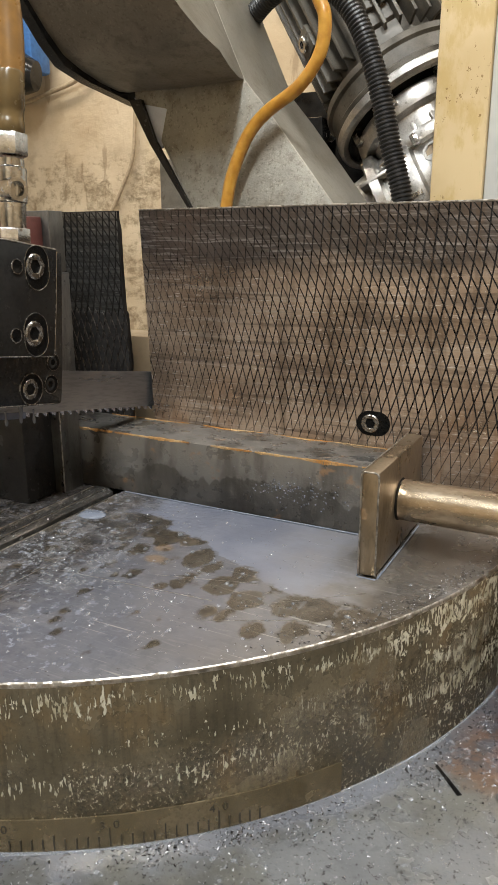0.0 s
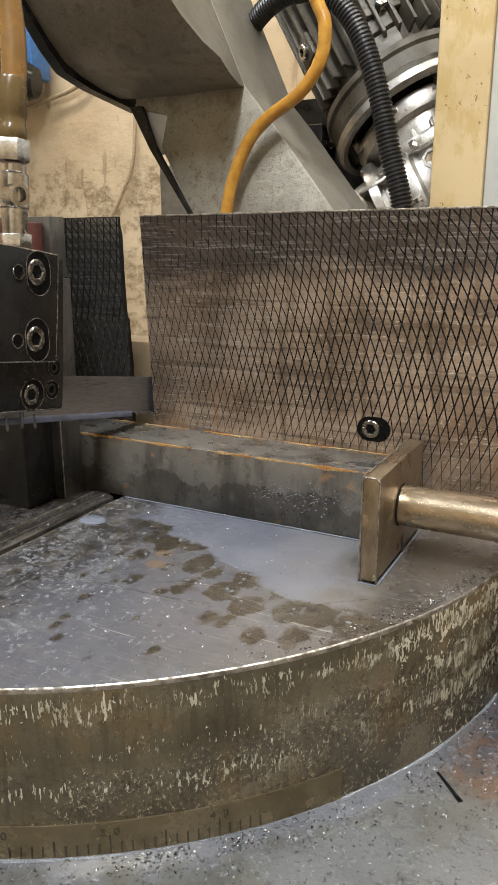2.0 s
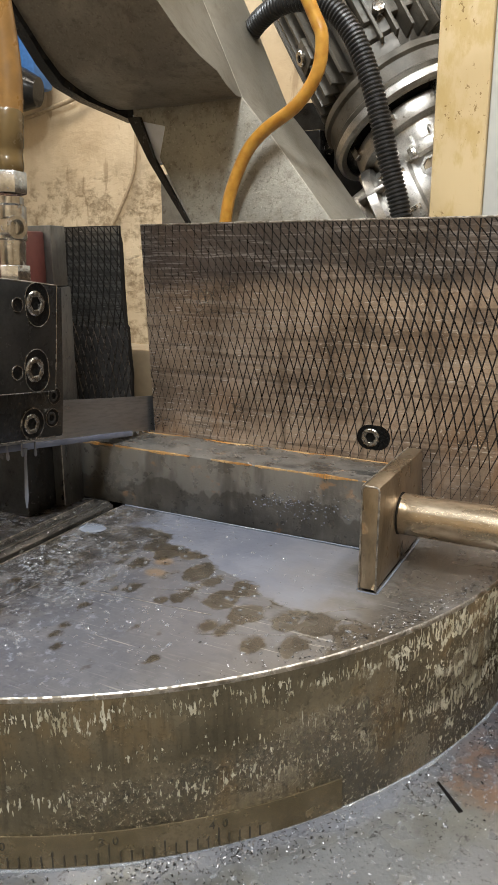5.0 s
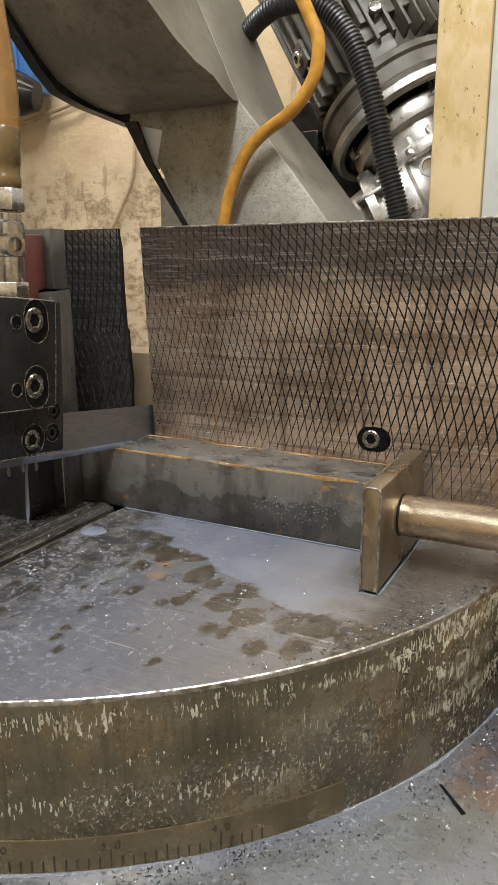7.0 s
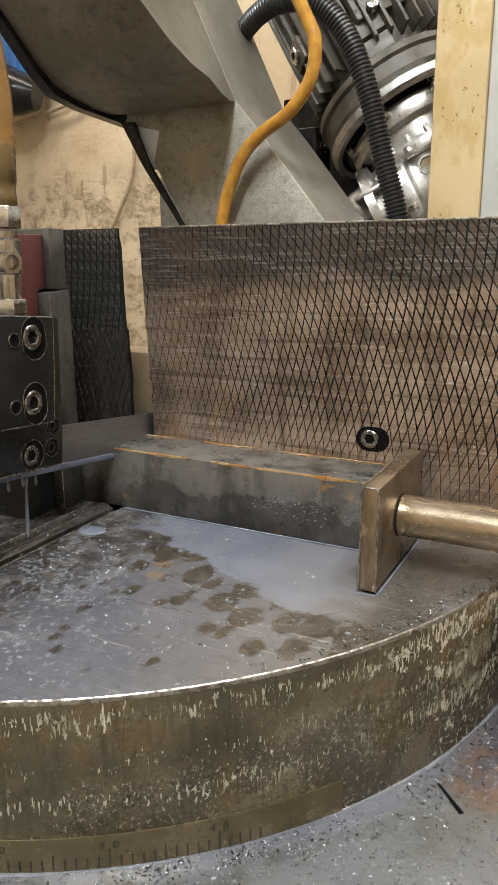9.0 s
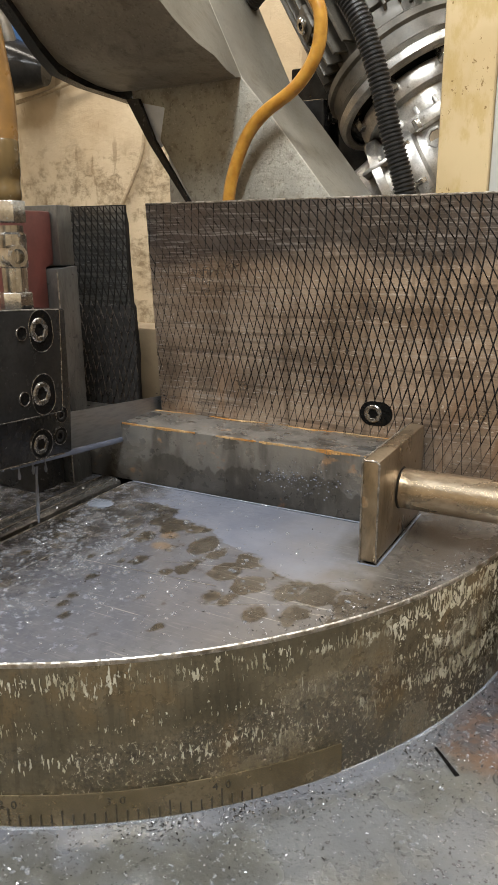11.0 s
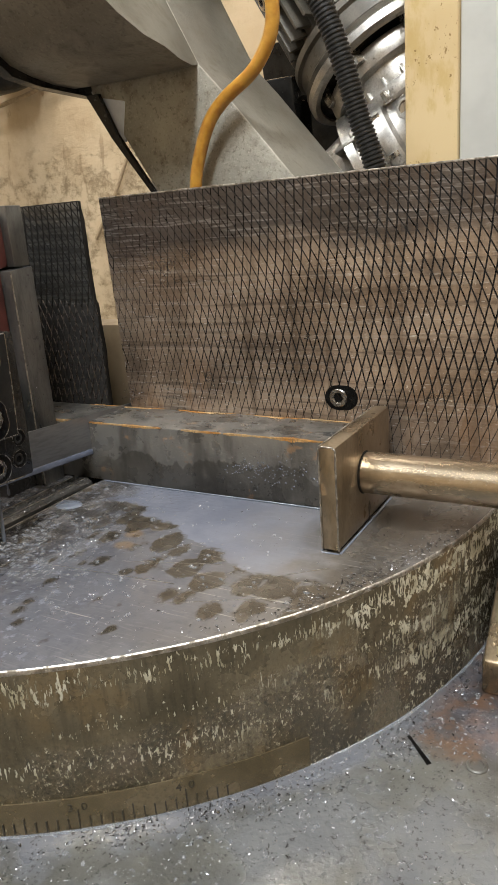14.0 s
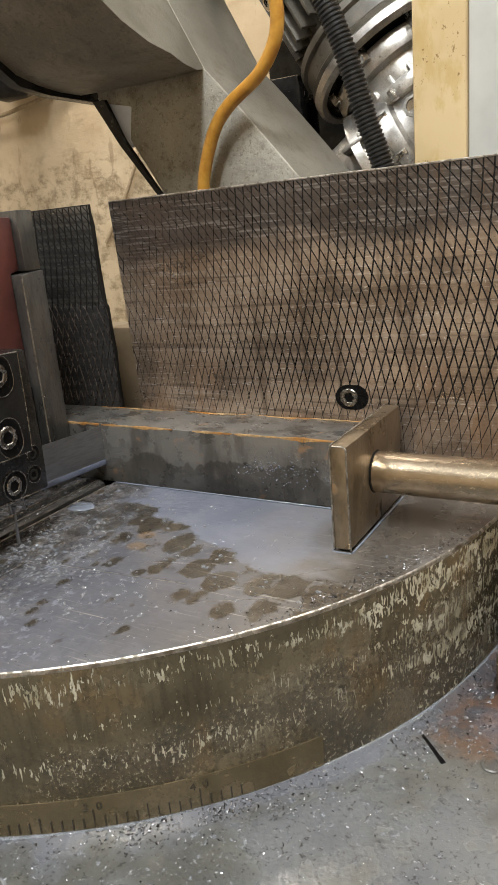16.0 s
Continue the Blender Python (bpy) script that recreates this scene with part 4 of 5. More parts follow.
def work_stop():
    at = pose(0.043, -0.07, 0)
    ob = empty("work_stop", at, "bronzed flat steel stop on a round rod, against the bar", "work stop")
    part("stop_plate", box(0.0362, 0.0490, -0.1285, -0.0165, 0.0015, 0.0765, 0.0022, segments=2), M_STOP, ob, at=at)
    front = [(0.0366, -0.1281, 0.002), (0.0366, -0.1281, 0.0742), (0.0386, -0.1281, 0.0762), (0.0466, -0.1281, 0.0762), (0.0486, -0.1281, 0.0742), (0.0486, -0.1281, 0.002)]
    for u, v in zip(front, front[1:]):
        part("worn_glint_edge", cyl(u, v, 0.0007, n=6), M_BEAD, ob, "bright edge line of wear and drawn highlight", at=at)
    part("worn_glint_edge", cyl((0.0366, -0.127, 0.0761), (0.0366, -0.018, 0.0761), 0.0006, n=6), M_BEAD, ob, "bright edge line of wear and drawn highlight", at=at)
    y, z = -0.0745, 0.0415
    part("rod", lathe((0.0492, y, z), (0.75, y, z), [(0, 0.0138), (0.002, 0.0152), (0.998, 0.0152), (1, 0.0138)], 40), M_ROD, ob, "shiny round steel rod with brown stains", at=at)
    part("weld", lathe((0.0489, y, z), (0.0500, y, z), [(0, 0.0160), (0.3, 0.0157), (0.5, 0.0152)], 30), M_GROOVE, ob, "dark weld bead", at=at)
    part("rod_bracket", box(0.66, 0.72, -0.12, 0.0, -0.109, 0.075, 0.004), M_GREY, ob, "grey bracket that holds the rod", at=at)
    return ob


steel_bar()
work_stop()

# ---------------------------------------------------------------- saw bow with guide, blade, motor and hoses
AT = Matrix.Translation(PIVOT)


def saw_bow():
    ob = empty("saw_bow", AT, "grey cast band saw bow with blade guide, motor and hoses", "saw bow")
    # arm: its underside drawn as (y, z); the motor-side flank leans back from the lower edge to the edge of the leg
    under = [(0.0, 0.660), (0.05, 0.604), (0.11, 0.547), (0.155, 0.504), (0.19, 0.471), (0.218, 0.450), (0.25, 0.439), (0.29, 0.430), (0.33, 0.4255), (0.35, 0.4275)]
    b, rows = bmesh.new(), []
    for y, z in under:
        xr = -0.282 - 0.026 * max(0.0, (0.23 - y) / 0.07) ** 1.0 * (1 if y > 0.16 else 0) - (0.026 if y <= 0.16 else 0) - 0.022 * max(0.0, (y - 0.25) / 0.1)
        u = min(1.0, max(0.0, (0.35 - y) / 0.18)) if y > 0.16 else 1.0 + (0.16 - y) * 4.0
        edge = (-0.304 - 0.053 * u, 0.428 + 0.115 * u)
        rows.append([b.verts.new(q) for q in ((-0.49, y, z), ((-0.49 + xr) / 2, y, z - 0.002), (xr, y, z), (edge[0], 0.353, edge[1]), (-0.49, 0.353, edge[1]))])
    for u, v in zip(rows, rows[1:]):
        for k in range(5):
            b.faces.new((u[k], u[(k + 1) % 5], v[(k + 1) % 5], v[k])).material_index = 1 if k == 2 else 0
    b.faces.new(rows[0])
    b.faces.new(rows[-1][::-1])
    # the arm's colour holds the underside's shade
    part("arm", b, [M_ARM, M_FLANK], ob, "oily brown-grey cast iron arm with underside shade in its colour", at=AT, smooth=28)
    leg = [(-0.484, 0.62), (-0.395, 0.62), (-0.357, 0.543), (-0.304, 0.428), (-0.271, 0.390), (-0.174, 0.268), (-0.06, 0.12), (-0.29, 0.12), (-0.390, 0.273), (-0.4385, 0.361), (-0.427, 0.402), (-0.480, 0.414)]
    b = prism(leg, "y", 0.352, 0.51, 0.003)
    # all faces but the front take the darker, smoother tone
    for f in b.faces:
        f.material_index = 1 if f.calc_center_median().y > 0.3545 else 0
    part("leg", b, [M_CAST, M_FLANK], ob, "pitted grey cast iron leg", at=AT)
    guard = [(0.0, 0.652), (0.05, 0.594), (0.11, 0.537), (0.155, 0.494), (0.19, 0.459), (0.218, 0.438), (0.267, 0.427), (0.375, 0.414), (0.375, 0.43), (0.267, 0.444), (0.218, 0.46), (0.19, 0.484), (0.155, 0.517), (0.11, 0.56), (0.05, 0.62), (0.0, 0.675)]
    part("blade_guard", prism(guard, "x", -0.505, -0.4895), M_BLACK, ob, "black sheet blade guard", at=AT)
    strap = [(-0.484, 0.416), (-0.464, 0.416), (-0.443, 0.362), (-0.3855, 0.268), (-0.336, 0.16), (-0.341, 0.16), (-0.3905, 0.268), (-0.4515, 0.357)]
    part("guard_strap", prism(strap, "y", 0.344, 0.351), M_BLACK, ob, "thin black guard strap", at=AT)
    # pale panel added in the notch, standing for light through the gap
    part("gap_panel", prism([(-0.482, 0.421), (-0.424, 0.408), (-0.437, 0.352), (-0.452, 0.350)], "y", 0.3545, 0.3585), M_PALE, ob, "pale blue panel added for the light in the gap", at=AT)
    # blade guide
    blk = [(-0.1605, 0.137), (-0.1650, 0.1080), (-0.30, 0.128), (-0.32, 0.24), (-0.1530, 0.217)]
    g = part("guide_block", prism(blk, "x", -0.243, -0.186, 0.002), M_BLACK, ob, "black oily steel guide block", at=AT)
    plate = [(-0.1675, 0.2195), (-0.1775, 0.1455), (-0.31, 0.1635), (-0.30, 0.238)]
    gp = part("guide_plate", prism(plate, "x", -0.186, -0.178, 0.0012), M_PLATE, ob, "dark grey guide plate with slots", at=AT)
    # bright lines put along the edges as highlights on the black guide
    part("worn_glint_edge", tube([(-0.1782, -0.30, 0.2376), (-0.1782, -0.2, 0.224), (-0.1782, -0.1682, 0.2192)], 0.0005, 6), M_BEAD, gp, "bright edge line of wear and drawn highlight", at=AT)
    part("worn_glint_edge", tube([(-0.1782, -0.1679, 0.2185), (-0.1782, -0.172, 0.185), (-0.1782, -0.1777, 0.1465)], 0.0004, 6), M_SCREW, gp, "bright edge line of wear and drawn highlight", at=AT)
    part("worn_glint_edge", tube([(-0.1782, -0.1785, 0.1458), (-0.1782, -0.25, 0.1552), (-0.1782, -0.31, 0.1634)], 0.0004, 6), M_SCREW, gp, "bright edge line of wear and drawn highlight", at=AT)
    part("worn_glint_edge", tube([(-0.1864, -0.1735, 0.1096), (-0.1864, -0.22, 0.1164), (-0.1864, -0.30, 0.1285)], 0.0006, 6), M_SCREW, g, "bright edge line of wear and drawn highlight", at=AT)
    for (y, z) in ((-0.1905, 0.2085), (-0.1965, 0.164)):
        head, sock = cap_screw((-0.1766, y, z), (1, 0, 0), 0.0086, 0.006)
        sl = []
        for c0, a0 in ((0.0026, 0), (-0.0046, 180)):
            sl += [(y + 0.0018 + 0.0112 * math.cos(radians(a0 + 180 * i / 14)), z + c0 + 0.0112 * math.sin(radians(a0 + 180 * i / 14))) for i in range(15)]
        # slot is a filled black oval; its depth is only dark colour
        part("slot", prism(sl, "x", -0.180, -0.1776), M_SOCKET, gp, "black oval drawn as the slot's dark inside", at=AT)
        # thin bright line put in as the highlight on the slot's edge
        part("slot_glint", tube([(-0.1777, *q) for q in sl] + [(-0.1777, *sl[0])], 0.00035, 6), M_SCREW, gp, "bright line drawn as the slot edge's highlight", at=AT)
        part("cap_screw", head, M_SCREW, gp, "oily socket head screw", at=AT)
        part("socket", sock, M_SOCKET, gp, at=AT)
        # solid black disc in place of the hole's dark depth
        part("threaded_hole", cyl((-0.180, y - 0.0165, z + 0.0005), (-0.1776, y - 0.0165, z + 0.0005), 0.0047, n=24), M_SOCKET, gp, at=AT)
        # bright ring put in as the hole's rim highlight
        part("hole_glint", lathe((-0.1779, y - 0.0165, z + 0.0005), (-0.1773, y - 0.0165, z + 0.0005), [(0, 0.0052), (1, 0.0050), (1, 0.0044), (0, 0.0042)], 24), M_SCREW, gp, "bright ring drawn as the hole edge's highlight", at=AT)
    for (y, z, r) in ((-0.1965, 0.1245, 0.0076), (-0.1765, 0.1245, 0.0046), (-0.1725, 0.1400, 0.0042)):
        head, sock = cap_screw((-0.1850, y, z), (1, 0, 0), r, 0.006)
        # black disc painted as the dark inside of the bore
        part("counterbore", lathe((-0.188, y + 0.001, z), (-0.1855, y + 0.001, z), [(0, r * 1.45), (1, r * 1.45)], 24), M_SOCKET, g, at=AT)
        # bright ring put in as the bore's rim highlight
        part("bore_glint", lathe((-0.1862, y + 0.001, z), (-0.1854, y + 0.001, z), [(0, r * 1.53), (1, r * 1.50), (1, r * 1.40), (0, r * 1.38)], 28), M_SCREW, g, "bright ring drawn as the bore edge's highlight", at=AT)
        part("cap_screw", head, M_SCREW if r > 0.006 else M_PLATE, g, "oily socket head screw", at=AT)
        part("socket", sock, M_SOCKET, g, at=AT)
    # arm of the guide, out of sight above
    part("guide_arm", box(-0.24, -0.205, -0.31, -0.26, 0.225, 0.62, 0.006), M_CAST, ob, "grey guide arm", at=AT)
    # coolant fitting and hose on the guide
    fx = -0.2
    f = part("fitting", lathe((fx, -0.186, 0.2185), (fx, -0.1795, 0.293), [(0, 0.0098), (0.19, 0.0098), (0.2, 0.0085), (0.42, 0.0088), (0.43, 0.0098), (0.72, 0.0098), (0.74, 0.0082), (0.8, 0.0082)], 24), M_CHROME, ob, "plated coolant fitting", at=AT)
    part("hex_nut", cyl((fx, -0.1812, 0.280), (fx, -0.1799, 0.2945), 0.0112, n=6, bevel=0.0008), M_CHROME, f, at=AT)
    part("hex_foot", cyl((fx, -0.186, 0.2195), (fx, -0.185, 0.2335), 0.0115, n=6, bevel=0.0008), M_CHROME, f, at=AT)
    part("side_port", lathe((fx, -0.187, 0.2585), (fx + 0.013, -0.191, 0.2585), [(0, 0.0075), (1, 0.0075), (1, 0.005), (0.6, 0.0045)], 24), M_CHROME, f, at=AT)
    part("guide_hose", tube([(fx, -0.180, 0.290), (fx, -0.176, 0.32), (fx, -0.172, 0.36), (fx - 0.01, -0.165, 0.45), (fx - 0.02, -0.12, 0.55)], 0.0084), M_OLDHOSE, ob, "old brown coolant hose", at=AT)
    part("ferrule", lathe((fx, -0.1799, 0.294), (fx, -0.1755, 0.333), [(0, 0.0082), (0.05, 0.0094), (0.2, 0.0094), (0.22, 0.009), (0.4, 0.009), (0.42, 0.0095), (0.95, 0.0095), (1, 0.0088)], 24), M_FERRULE, f, "dirty brown hose end over a barb", at=AT)
    # amber hose across the arm, black conduit to the motor
    part("coolant_hose", tube([(-0.332, 0.326, 0.19), (-0.318, 0.326, 0.271), (-0.308, 0.326, 0.310), (-0.285, 0.326, 0.355), (-0.258, 0.326, 0.381), (-0.213, 0.325, 0.407), (-0.186, 0.324, 0.440), (-0.180, 0.323, 0.476), (-0.190, 0.322, 0.503), (-0.225, 0.31, 0.58)], 0.0082), M_HOSE, ob, "amber coolant hose", at=AT)
    part("conduit", tube([(-0.10, 0.45, 0.18), (-0.112, 0.45, 0.274), (-0.132, 0.45, 0.345), (-0.158, 0.45, 0.440), (-0.190, 0.45, 0.511), (-0.232, 0.45, 0.552), (-0.285, 0.452, 0.560), (-0.330, 0.47, 0.552), (-0.375, 0.50, 0.535)], 0.0148, 18, 0.0018, 0.0054), M_RUBBER, ob, "black corrugated conduit", at=AT)
    motor(ob)
    return ob


def motor(bow):
    g, d = Vector((-0.163, 0.68, 0.414)), Vector((-0.53, 0.19, 0.826)).normalized()
    p = lambda s: g + d * s
    turn = d.to_track_quat("Z", "Y").to_matrix()
    rad = lambda a: turn @ Vector((math.cos(a), math.sin(a), 0))
    out = Vector((0.18, -0.57, 0.22)) - g
    out = (out - d * out.dot(d)).normalized()
    # worm gearbox: stepped aluminium housing with collars, webs and cover screws
    prof = [(0, 0.050), (0.03, 0.064), (0.22, 0.068), (0.23, 0.078), (0.29, 0.080), (0.30, 0.070), (0.42, 0.072), (0.43, 0.084), (0.46, 0.087), (0.50, 0.087), (0.52, 0.076),
            (0.62, 0.079), (0.63, 0.090), (0.68, 0.093), (0.71, 0.092), (0.73, 0.082), (0.84, 0.085), (0.85, 0.100), (0.91, 0.104), (0.96, 0.103), (0.98, 0.096), (1, 0.060)]
    gb = part("gearbox", lathe(p(-0.22), p(0.006), prof, 64), M_ALU, bow, "bright cast aluminium gearbox", at=AT, smooth=24)
    for i in range(18):
        a = 2 * math.pi * i / 18
        b = box(-0.008, 0.008, -0.003, 0.003, -0.016, 0.016, 0.0015)
        b.transform(Matrix.Translation(p(-0.062) + rad(a) * 0.083) @ turn.to_4x4() @ Matrix.Rotation(a, 4, "Z"))
        part("web", b, M_ALU, gb, at=AT)
    for i in range(9):
        v = rad(2 * math.pi * (i + 0.4) / 9)
        part("cover_screw", cyl(p(-0.082) + v * 0.096, p(-0.066) + v * 0.096, 0.0062, n=6, bevel=0.0008), M_CHROME, gb, at=AT)
    q = p(-0.103) + out * 0.066
    part("sight_plug", lathe(q, q + out * 0.024, [(0, 0.020), (0.7, 0.019), (0.75, 0.017), (1, 0.0155), (1, 0.0115), (0.8, 0.0105)], 8), M_ALU, gb, "hexagonal sight plug", at=AT)
    part("sight_glass", cyl(q + out * 0.016, q + out * 0.0215, 0.0112, n=20), M_STOP, gb, "brown sight glass", at=AT)
    side = Vector((-0.80, -0.10, -0.45)).normalized()
    part("output_neck", lathe(p(-0.12) - side * 0.02, p(-0.12) + side * 0.22, [(0, 0.088), (0.18, 0.090), (0.2, 0.100), (0.24, 0.102), (0.29, 0.101), (0.31, 0.086), (0.42, 0.083), (0.44, 0.096), (0.5, 0.097), (0.52, 0.076), (0.8, 0.066), (1, 0.06)], 56), M_ALU, gb, "tapered aluminium output neck", at=AT, smooth=24)
    across = side.cross(out).normalized()
    for i in range(10):
        a = 2 * math.pi * i / 10
        v = across * math.cos(a) + side.cross(across) * math.sin(a)
        c = p(-0.12) + side * 0.035
        part("neck_screw", cyl(c + v * 0.097 - side * 0.002, c + v * 0.097 + side * 0.02, 0.0065, n=6, bevel=0.0008), M_CHROME, gb, at=AT)
        if i % 2 == 0:
            b = box(-0.003, 0.003, -0.012, 0.012, -0.04, 0.04, 0.001)
            b.transform(Matrix.Translation(p(-0.12) + side * 0.075 + v * 0.086) @ side.to_track_quat("Z", "Y").to_matrix().to_4x4() @ Matrix.Rotation(a, 4, "Z"))
            part("web", b, M_ALU, gb, at=AT)
    part("motor_flange", lathe(p(0.0), p(0.018), [(0.5, 0.09), (0.5, 0.116), (0, 0.119), (0, 0.127), (0.2, 0.132), (0.8, 0.132), (1, 0.128)], 72), M_ALU, bow, "worn aluminium motor flange", at=AT)
    part("flange_recess", lathe(p(0.004), p(0.0085), [(0, 0.05), (0, 0.1175), (1, 0.1175)], 48), M_BLACK, bow, "black flange recess", at=AT)
    part("motor_bell", lathe(p(0.018), p(0.082), [(0, 0.128), (0.10, 0.130), (0.16, 0.126), (0.5, 0.125), (0.56, 0.130), (0.72, 0.129), (0.78, 0.121), (1, 0.10)], 64), M_MOTOR, bow, "dusty dark motor end bell", at=AT, smooth=24)
    mb = part("motor_body", lathe(p(0.08), p(0.40), [(0, 0.094), (1, 0.094)], 56), M_MOTOR, bow, "dusty finned electric motor", at=AT)
    for i in range(30):
        a = 2 * math.pi * i / 30
        b = box(-0.0027, 0.0027, -0.016, 0.016, -0.15, 0.15, 0.0008)
        b.transform(Matrix.Translation(p(0.245) + rad(a) * 0.106) @ turn.to_4x4() @ Matrix.Rotation(a + math.pi / 2, 4, "Z"))
        part("fin", b, M_MOTOR, mb, at=AT)

    def block(where, w, h, l, name, mat, label=""):
        """A block seated on the motor's side, square to its axis."""
        v = Vector(where) - g
        axial = v.dot(d)
        v = (v - d * axial).normalized()
        m = Matrix((v.cross(d), v, d)).transposed().to_4x4()
        m.translation = Vector(where)
        b = box(-w / 2, w / 2, -h, h * 0.25, -l / 2, l / 2, 0.0025)
        b.transform(m)
        return part(name, b, mat, mb, label, at=AT), v

    lug, v = block((-0.330, 0.63, 0.530), 0.040, 0.034, 0.042, "fixing_lug", M_MOTOR, "square dusty fixing lug")
    c = Vector((-0.330, 0.63, 0.530)) + v * 0.008
    part("lug_screw", lathe(c, c + v * 0.007, [(0, 0.0125), (0.7, 0.0125), (1, 0.011), (1, 0.006), (0.3, 0.0055)], 24), M_CHROME, lug, "dirty socket screw", at=AT)
    part("lug_hole", cyl(c + v * 0.002, c + v * 0.0032, 0.0058, n=12), M_SOCKET, lug, at=AT)
    for at_p, w in (((-0.213, 0.612, 0.548), 0.046), ((-0.196, 0.605, 0.520), 0.050)):
        block(at_p, w, 0.03, 0.027, "terminal_block", M_GREYBOX, "dusty grey terminal block")
    _, v = block((-0.214, 0.63, 0.600), 0.085, 0.03, 0.075, "terminal_box", M_MOTOR, "dusty terminal box")
    for c, r, mat in (((-0.206, 0.605, 0.575), 0.010, M_CHROME), ((-0.174, 0.600, 0.502), 0.010, M_BLACK)):
        part("box_screw", cyl(Vector(c) - v * 0.012, Vector(c) + v * 0.010, r, n=6, bevel=0.001), mat, mb, at=AT)
    for i in range(8):
        v = rad(2 * math.pi * (i + 0.3) / 8)
        part("flange_bolt", cyl(p(-0.016) + v * 0.106, p(0.004) + v * 0.106, 0.0095, n=6, bevel=0.001), M_CHROME, mb, at=AT)
    # dark backing added so that the bright wall doesn't show past the motor
    part("dark_backing", box(-0.38, 0.05, 0.90, 0.92, 0.15, 0.75, 0.003), M_BLACK, bow, "dark backing plate added behind the motor", at=AT)
    stay = cyl((-0.330, 0.70, 0.392), (-0.296, 0.67, 0.40), 0.011, n=6, bevel=0.001)
    part("stay_bolt", stay, M_CHROME, bow, "dirty hexagon bolt", at=AT)
    part("stay", box(-0.42, -0.318, 0.66, 0.73, 0.33, 0.425, 0.004), M_BLACK, bow, "oily black motor stay", at=AT)
    part("motor_bracket", box(-0.46, -0.12, 0.84, 0.86, 0.12, 0.50, 0.004), M_BLACK, bow, "oily black plate behind the motor", at=AT)


bow = saw_bow()


def saw_blade():
    """Blade in its own space: y along the blade, teeth down."""
    b = box(-0.00055, 0.00055, -0.62, 0.62, 0.0, 0.0335)
    ob = part("blade", b, M_BLADE, bow, "thin grey steel saw blade with pale teeth", smooth=0)
    pitch = 0.0098
    teeth = bmesh.new()
    for i in range(-62, 62):
        y = i * pitch
        s = 0.00025 * ((i % 3) - 1)
        q = [(y, 0.0001), (y + 0.0058, 0.0001), (y + 0.0062, -0.0029), (y + 0.0050, -0.0031)]
        a = [teeth.verts.new((-0.0006 + s, u, v)) for u, v in q]
        c = [teeth.verts.new((0.0006 + s, u, v)) for u, v in q]
        teeth.faces.new(a)
        teeth.faces.new(c[::-1])
        for k in range(4):
            teeth.faces.new((a[k], a[(k + 1) % 4], c[(k + 1) % 4], c[k]))
    part("teeth", teeth, M_TEETH, ob, "pale ground teeth", smooth=0)
    return ob


blade = saw_blade()


def blade_film():
    """Coolant that the running blade drags along its toothed edge; in the blade's own directions."""
    b = prism([(-0.0011, -0.0038), (0.0011, -0.0038), (0.0013, -0.001), (0.0009, 0.0014), (-0.0009, 0.0014), (-0.0013, -0.001)], "y", -0.075, 0.090, 0.0004)
    return part("coolant_film", b, M_FILM, bow, "milky coolant film along the toothed edge", smooth=60)


film = blade_film()


# ---------------------------------------------------------------- behind the machine
def column():
    at = pose(0.15, 0.5, -0.109)
    ob = empty("machine_column", at, "machine column with chipped yellow edge and grey panel", "machine column")
    part("yellow_edge", box(-0.060, 0.004, 0.386, 0.43, -0.109, 1.15, 0.004), M_YELLOW, ob, "chipped pale yellow painted edge", at=at)
    part("grey_panel", box(0.0045, 0.45, 0.392, 0.44, -0.109, 1.15, 0.002), M_GREY, ob, "pale grey enamelled panel", at=at)
    return ob


column()


def wall_things():
    ob = empty("wall_bracket", pose(-2.05, 1.7, 0.85), "blue plastic pump and brown pipe hanging on the wall", "pump")
    at = pose(-2.05, 1.7, 0.85)
    part("pump_body", box(-2.05, -1.815, 1.60, 1.70, 0.81, 1.25, 0.015), M_BLUE, ob, "blue plastic housing", at=at)
    part("rib", box(-1.90, -1.875, 1.585, 1.601, 0.82, 1.24, 0.005), M_BLUE, ob, at=at)
    part("motor_end", lathe((-2.02, 1.52, 0.83), (-1.80, 1.60, 0.79), [(0, 0.06), (0.3, 0.085), (0.5, 0.09), (0.8, 0.07), (1, 0.05)], 28), M_PLATE, ob, "dark dusty pump motor", at=at)
    part("elbow", tube([(-1.99, 1.56, 1.02), (-1.93, 1.53, 0.96), (-1.90, 1.53, 0.88), (-1.905, 1.55, 0.80)], 0.028), M_MOTOR, ob, "grey pipe elbow", at=at)
    c = tagged(mesh_object("hanging_cable", tube([(-2.5, 1.70, 0.78), (-2.2, 1.71, 0.72), (-2.0, 1.72, 0.735), (-1.83, 1.72, 0.765), (-1.70, 1.72, 0.80), (-1.55, 1.72, 0.90)], 0.008), M_CABLE, 60), "pale brown cable sagging along the wall", "cable")
    c2 = tagged(mesh_object("hanging_cable", tube([(-1.44, 1.73, 0.95), (-1.47, 1.73, 0.68), (-1.49, 1.73, 0.52), (-1.54, 1.73, 0.42), (-1.60, 1.73, 0.33), (-1.7, 1.73, 0.2)], 0.0065), M_CABLE, 60), "pale brown cable hanging down the wall", "cable")


wall_things()


